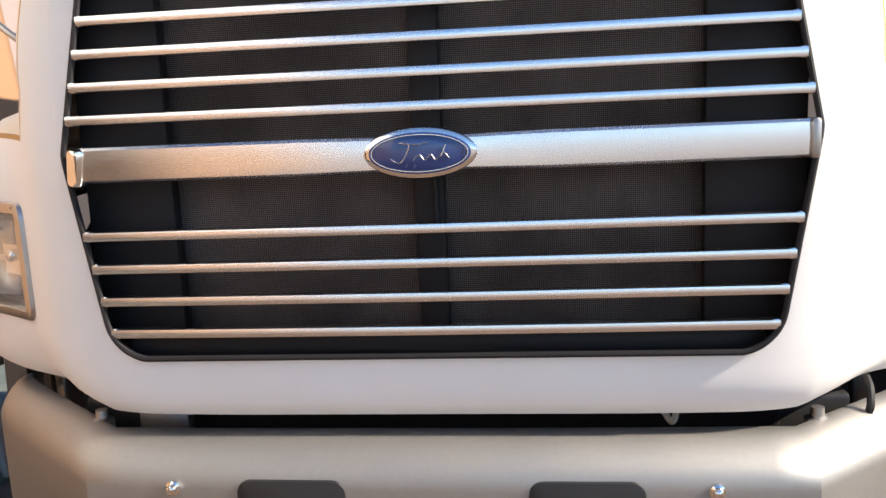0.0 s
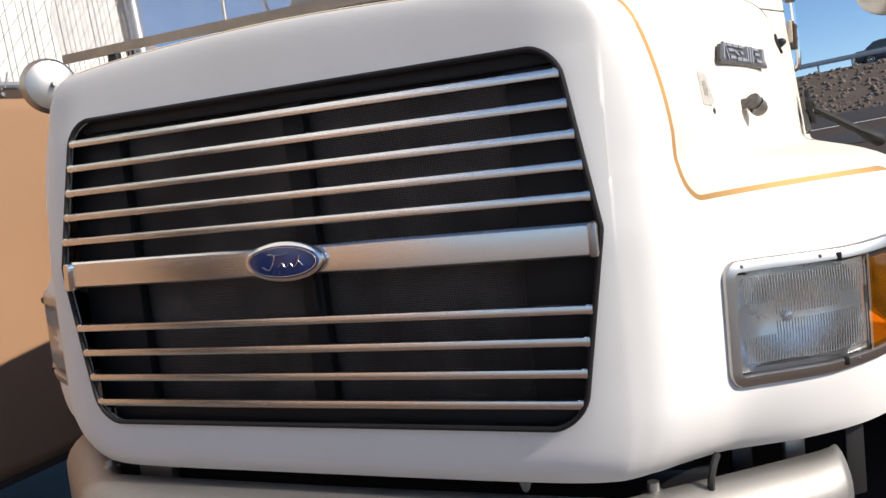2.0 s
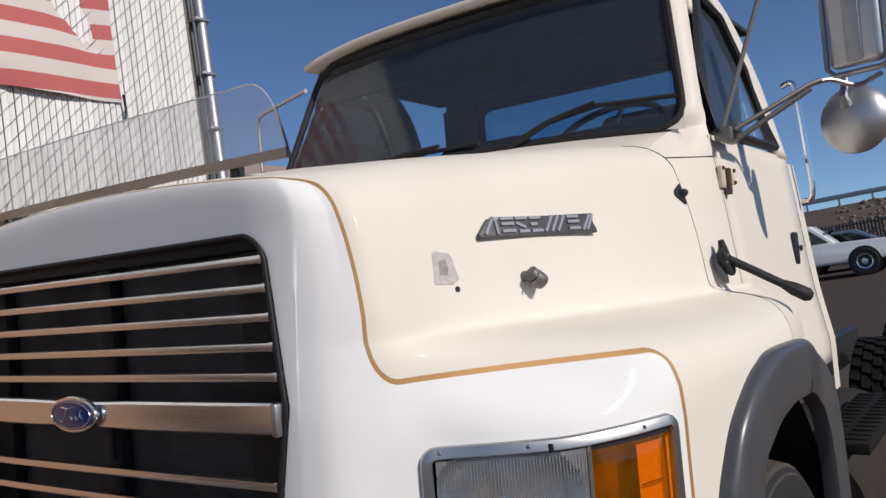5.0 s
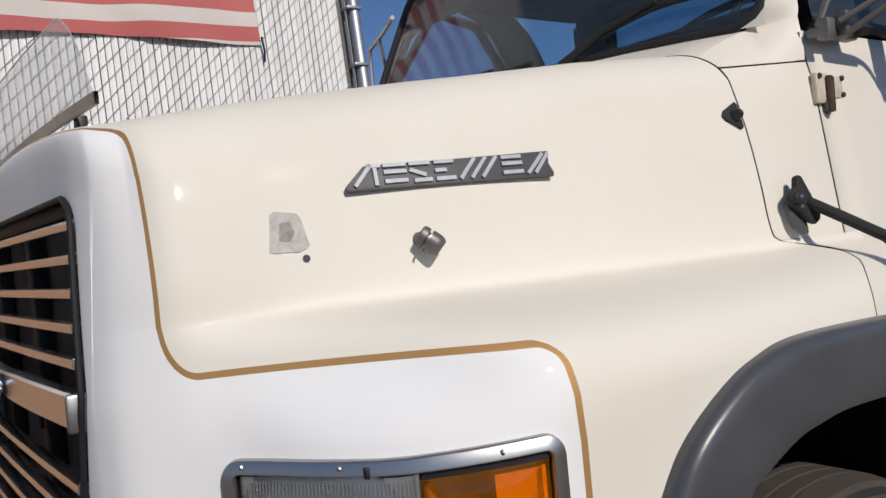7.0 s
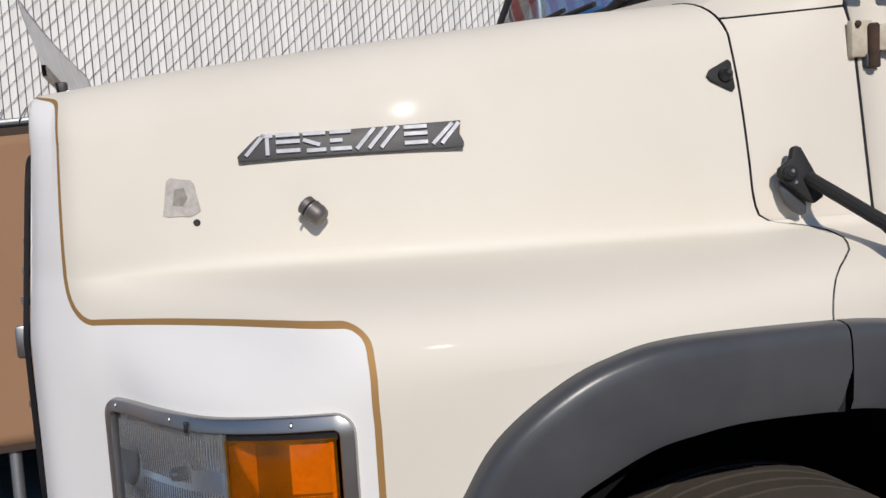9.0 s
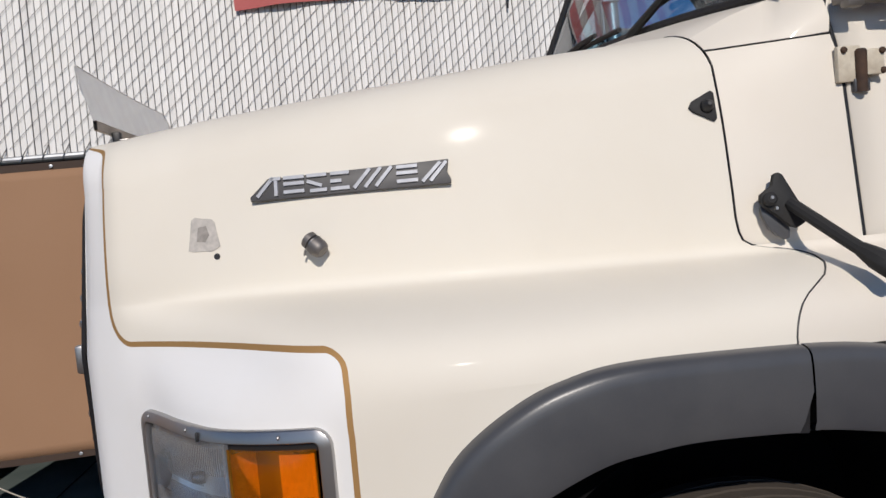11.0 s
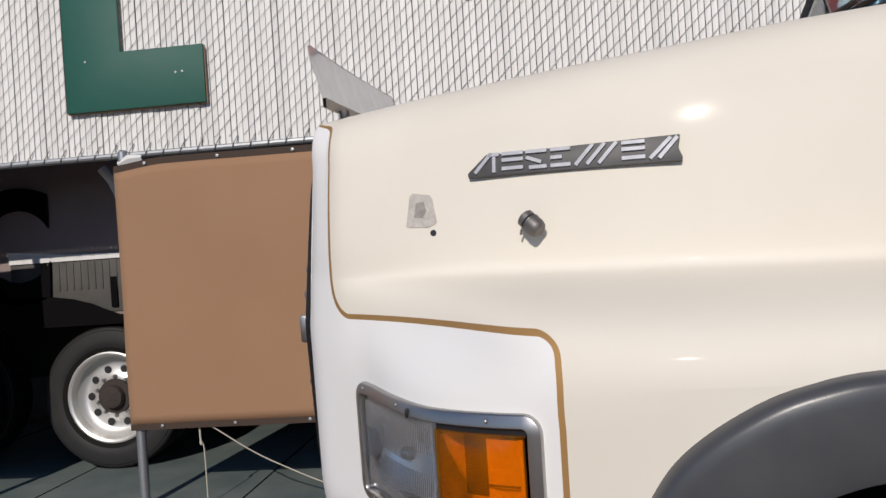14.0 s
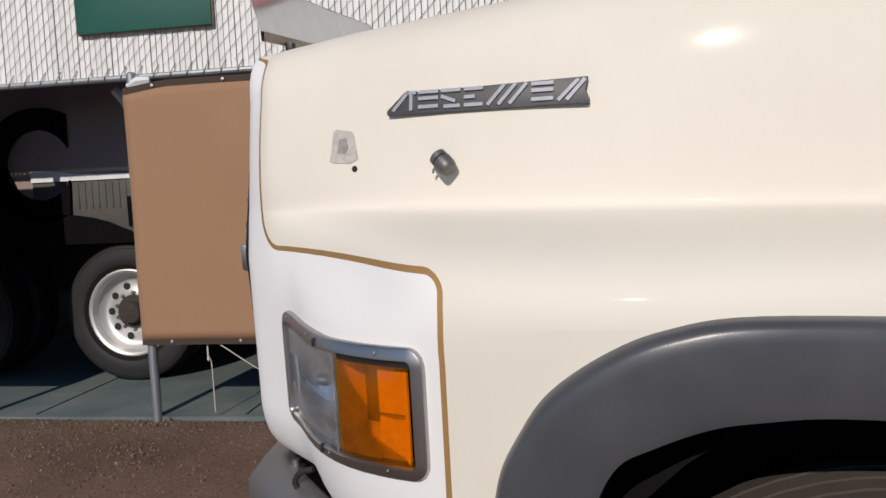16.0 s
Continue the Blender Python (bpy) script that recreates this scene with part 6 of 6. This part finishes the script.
# the white outline tapers like sunlight below the fence's shadow edge
part("white_band", slab([(-3.41, 1.553), (-2.25, 1.553), (-2.25, 1.575), (-2.65, 1.592), (-3.0, 1.602), (-3.41, 1.64)], 0.016, "x"), WHITEBAND, trailer, "white band", pose(-3.15, 0, 0))
part("post", box(0.016, 0.036, 0.15, 0.003, (-3.14, -3.145, 1.4)), BLACKPAINT, trailer)
part("post", box(0.016, 0.05, 0.22, 0.003, (-3.14, -2.62, 1.2)), BLACKPAINT, trailer)
# black sheet covers the lower trailer side, with a stepped sloping top edge
part("skirt", slab([(-6.5, 1.08), (-1.9, 1.08), (-1.9, 1.1), (-2.45, 1.12), (-2.6, 1.15), (-2.69, 1.186), (-2.8, 1.235), (-2.94, 1.275), (-3.1, 1.3), (-3.42, 1.31), (-3.5, 1.42), (-3.6, 1.66), (-6.5, 1.66)], 0.03, "x"), BLACKPAINT, trailer, "black sheet along the lower trailer side", pose(-3.15, 0, 0))
part("under_frame", box(0.5, 11, 0.5, 0.02, (-4.05, -1.5, 0.64)), BLACK, trailer)
for y in (-2.7, -4.18):
    wheel(trailer, pose(-3.27, y, 0.55), 0.52, 0.28, TREAD, name="trailer_wheel")
    wheel(trailer, pose(-3.6, y, 0.55), 0.52, 0.28, TREAD, name="trailer_wheel")
part("mud_flap", box(0.6, 0.02, 0.6, 0.004, (-3.2, -4.75, 0.3)), RUBBER, trailer)
part("white_corner", tube([(-2.7, -2.42, 2.14), (-2.72, -2.36, 2.06), (-2.72, -2.315, 1.94), (-2.72, -2.3, 1.76)], [0.03, 0.034, 0.026, 0.008], 8), WHITEBAND, trailer)

# unseen wall added to keep sky light out from under the trailer
sky_blocker = part("wall_yard", box(0.2, 18, 4.6, 0.01, (-6.2, -6.5, 0.0)), material("dark_grey_block_wall", (0.06, 0.057, 0.055), 0.9, spots=0.4, spot_scale=1.5, grain=0.15), m=YARD)
tagged(sky_blocker, "plain dark grey wall added behind the trailer to block sky light", "wall", kind="structure")

# distance to the rear: bank of rock with a road and rail on top, vehicles, iron fence
rnd = random.Random(9)


def bank_pt(u, v):
    x = -60 + 160 * u
    n_ = noise.noise(Vector((x * 0.6, v * 9, 2.0))) * 0.5
    return Vector((x, 46 + 9 * v + n_ * 0.8, 0.75 + 4.1 * v + n_ * 0.5))


bank = part("rock_bank", grid(bank_pt, [i / 200 for i in range(201)], [i / 14 for i in range(15)]), ROCK)
tagged(bank, "long bank of brown broken rock", "embankment", kind="structure")
bm = bmesh.new()
for k in range(2400):
    u, v = rnd.random(), rnd.random()
    p = bank_pt(0.33 + 0.25 * u, v)
    r = rnd.uniform(0.06, 0.2)
    bmesh.ops.create_icosphere(bm, subdivisions=1, radius=1, matrix=Matrix.Translation(p) @ Euler((rnd.random() * 6, rnd.random() * 6, 0)).to_matrix().to_4x4() @ Matrix.Diagonal((r, r * 0.8, r * 0.7, 1)))
part_st = part("rocks", bm, material("pale_rock", (0.2, 0.158, 0.125), 0.9, grain=0.25, grain_scale=4, spots=0.6, spot_scale=0.5), None, "", None, 10)
tagged(part_st, "broken brown rocks on the bank", "rocks", kind="stuff")
road = part("road", box(300, 9, 0.1, 0.01, (20, 59.5, 4.78)), material("far_asphalt", (0.07, 0.065, 0.062), 0.9, spots=0.4, spot_scale=0.3))
tagged(road, "asphalt road along the top of the bank", "road", kind="structure")
# far lane in dark asphalt; the nearer sheet paints a shadow on the lot
LANE_AND_SHADOW = material("dark_patched_asphalt", (0.028, 0.026, 0.026), 0.9, spots=0.5, spot_scale=0.4, second=(0.045, 0.042, 0.04), grain=0.15, grain_scale=20)
for name, y0, y1, x0, lab in (("road_lower", 39.5, 45.5, -70, "dark asphalt lane at the foot of the bank"), ("road_patch", 27.0, 33.2, 0.2, "cast shadow painted dark on the lot")):
    lane = part(name, grid(lambda x, y: Vector((x + 0.35 * (y - y0) * (1 if x < 1 else 0), y, ground_z(x, y) + 0.02)), (x0, x0 + 6, 40, 90), sorted({y0, min(38, y1) if y0 < 38 else y0, 29 if y0 < 29 else y0, y1})), LANE_AND_SHADOW)
    tagged(lane, lab, "road", kind="structure")
line = part("edge_line", grid(lambda x, y: Vector((x, y, ground_z(x, y) + 0.026)), (-70, 20, 90), (38.7, 39.0)), WHITEBAND)
tagged(line, "pale painted line along the asphalt lane", "road marking", kind="structure")
rail = thing("guard_rail", "grey steel guard rail along the road", "guard rail")
part("beam", box(160, 0.06, 0.3, 0.02, (20, 55.3, 5.3)), GALV, rail)
gp = None
for k in range(70):
    mt = pose(-30 + 1.9 * k, 55.36, 4.8)
    gp = again(gp, mt, rail) if gp else part("post", box(0.1, 0.14, 0.75, 0.01), GALV, rail, "", mt)


def vehicle(name, label, paint, m, kind="pickup"):
    """A car from a side profile, with cabin glass, lamps and four wheels; it points along +x."""
    v = thing(name, label, "car" if kind != "pickup" else "pickup truck", m)
    if kind == "pickup":
        low = [(-2.8, 0.55), (-2.85, 1.0), (-2.75, 1.12), (-0.75, 1.15), (0.95, 1.15), (2.55, 1.08), (2.8, 1.0), (2.85, 0.6), (2.7, 0.45), (-2.6, 0.45)]
        top = [(-0.8, 1.12), (-0.7, 1.75), (-0.5, 1.85), (0.35, 1.83), (1.05, 1.14)]
        R, ax = 0.42, (-1.75, 1.85)
    else:
        low = [(-2.2, 0.4), (-2.25, 0.8), (-2.1, 0.95), (1.0, 0.95), (2.1, 0.82), (2.25, 0.7), (2.25, 0.4), (2.1, 0.28), (-2.1, 0.28)]
        top = [(-1.7, 0.92), (-1.1, 1.38), (-0.7, 1.45), (0.3, 1.43), (1.1, 0.93)]
        R, ax = 0.33, (-1.35, 1.4)
    bmv = slab(low, 1.9, "y", 0.06)
    part("body", bmv, paint, v, "", pose(0, -0.95, 0))
    bmt = slab(top, 1.6, "y", 0.05)
    part("cabin", bmt, paint, v, "", pose(0, -0.8, 0))
    cx = sum(a for a, b in top) / 5
    cz = top[0][1] + 0.03
    win = [(cx + (a - cx) * 0.84, max(cz + 0.04, b - 0.09)) for a, b in top]
    for y in (-0.812, 0.797):
        part("side_window", slab(win, 0.015, "y"), DARKGLASS, v, "", pose(0, y, 0))
    part("windscreen", box(0.02, 1.4, 0.62, 0.01, (0, 0, -0.3)), DARKGLASS, v, "", Matrix.Translation(((top[3][0] + top[4][0]) / 2 + 0.02, 0, (top[3][1] + top[4][1]) / 2)) @ pose(0, 0, 0, 0, 45 if kind != "pickup" else 45, 0) @ Matrix.Rotation(math.pi / 1, 4, "Z"))
    for xx in ax:
        for s in (-1, 1):
            tw = part("wheel", lathe([(-0.11, R * 0.6), (-0.12, R * 0.95), (-0.09, R), (0.09, R), (0.12, R * 0.95), (0.11, R * 0.6)], 28, "y"), RUBBER, v, "", pose(xx, s * 0.86, R))
            part("rim", lathe([(s * 0.1, R * 0.62), (s * 0.12, R * 0.6), (s * 0.1, R * 0.4), (s * 0.115, R * 0.15)], 20, "y"), ALU, tw)
            part("arch", lathe([(s * 0.02, R * 1.18), (s * 0.1, R * 1.18)], 24, "y"), BLACK, v, "", pose(xx, s * 0.855, R * 1.02))
    for s in (-1, 1):
        part("head_light", box(0.06, 0.36, 0.16, 0.02, (low[6][0] - 0.02, s * 0.72, low[6][1] + 0.02)), CHROME, v)
    part("front_bumper", box(0.12, 1.85, 0.2, 0.04, (low[7][0] if kind == "pickup" else 2.2, 0, 0.45)), CHROME if kind == "pickup" else paint, v)
    return v


vehicle("pickup_truck", "white pickup truck parked on the asphalt", WHITECAR, pose(-4.37, 29.5, 0.975, 0, 0, 2))
vehicle("parked_car", "slate blue car parked beside an iron fence", BLUECAR, pose(-3.5, 33.0, 1.142, 0, 0, 3), "car")
vehicle("road_car", "dark grey car on the road above the bank", material("dark_car_paint", (0.09, 0.09, 0.11), 0.3, 0.3, coat=0.4), pose(8.7, 58.5, 4.88, 0, 0, 0), "car")
iron = thing("iron_fence", "dark iron picket fence at the foot of the bank", "fence")
ip = None
for k in range(90):
    mt = pose(-13.2 + 0.135 * k, 37.0, 1.3)
    ip = again(ip, mt, iron) if ip else part("picket", box(0.07, 0.05, 1.75, 0.01), BLACK, iron, "", mt)
for z in (1.55, 2.9):
    part("fence_rail", box(12.1, 0.05, 0.06, 0.01, (-7.15, 37.0, z)), BLACK, iron)
lamp_post = part("utility_pole", lathe([(0, 0.09), (9.0, 0.06)], 10, "z"), material("dark_pole_wood", (0.06, 0.045, 0.035), 0.9, grain=0.2), None, "", pose(-1.55, 64, 4.8))
tagged(lamp_post, "tall dark wooden utility pole beyond the road", "pole")

# fence slats, one by one: a hollow slat with two raised edges
def slat_mesh():
    prof = [(-0.003, -0.0162), (0.002, -0.0162), (0.004, -0.014), (0.004, -0.008), (0.003, -0.005), (0.003, 0.005), (0.004, 0.008), (0.004, 0.014), (0.002, 0.0162), (-0.003, 0.0162)]
    n_ = len(prof)
    V = [(a, b, z) for z in (-0.022, H - 0.01) for a, b in prof]
    return V, [(i, (i + 1) % n_, n_ + (i + 1) % n_, n_ + i) for i in range(n_)] + [tuple(range(n_))[::-1], tuple(range(n_, 2 * n_))]


slat0 = None
rnd = random.Random(11)
yy = -4.9
while yy < END_Y:
    h = H + rnd.uniform(-0.012, 0.008)
    mt = pose(FX + rnd.uniform(-0.003, 0.003), yy, rail_z(yy) + 0.03 + rnd.uniform(-0.006, 0.008), rnd.uniform(-0.1, 0.1), 0, rnd.uniform(-4, 4))
    if slat0 is None:
        slat0 = part("slat", slat_mesh(), SLAT, fence, "", mt)
    else:
        again(slat0, mt, fence)
    yy += 0.0365
far = part("far_slats", box(0.006, 3.1, H - 0.01, 0.002, (FX, -6.46, 2.195)), SLAT, fence)
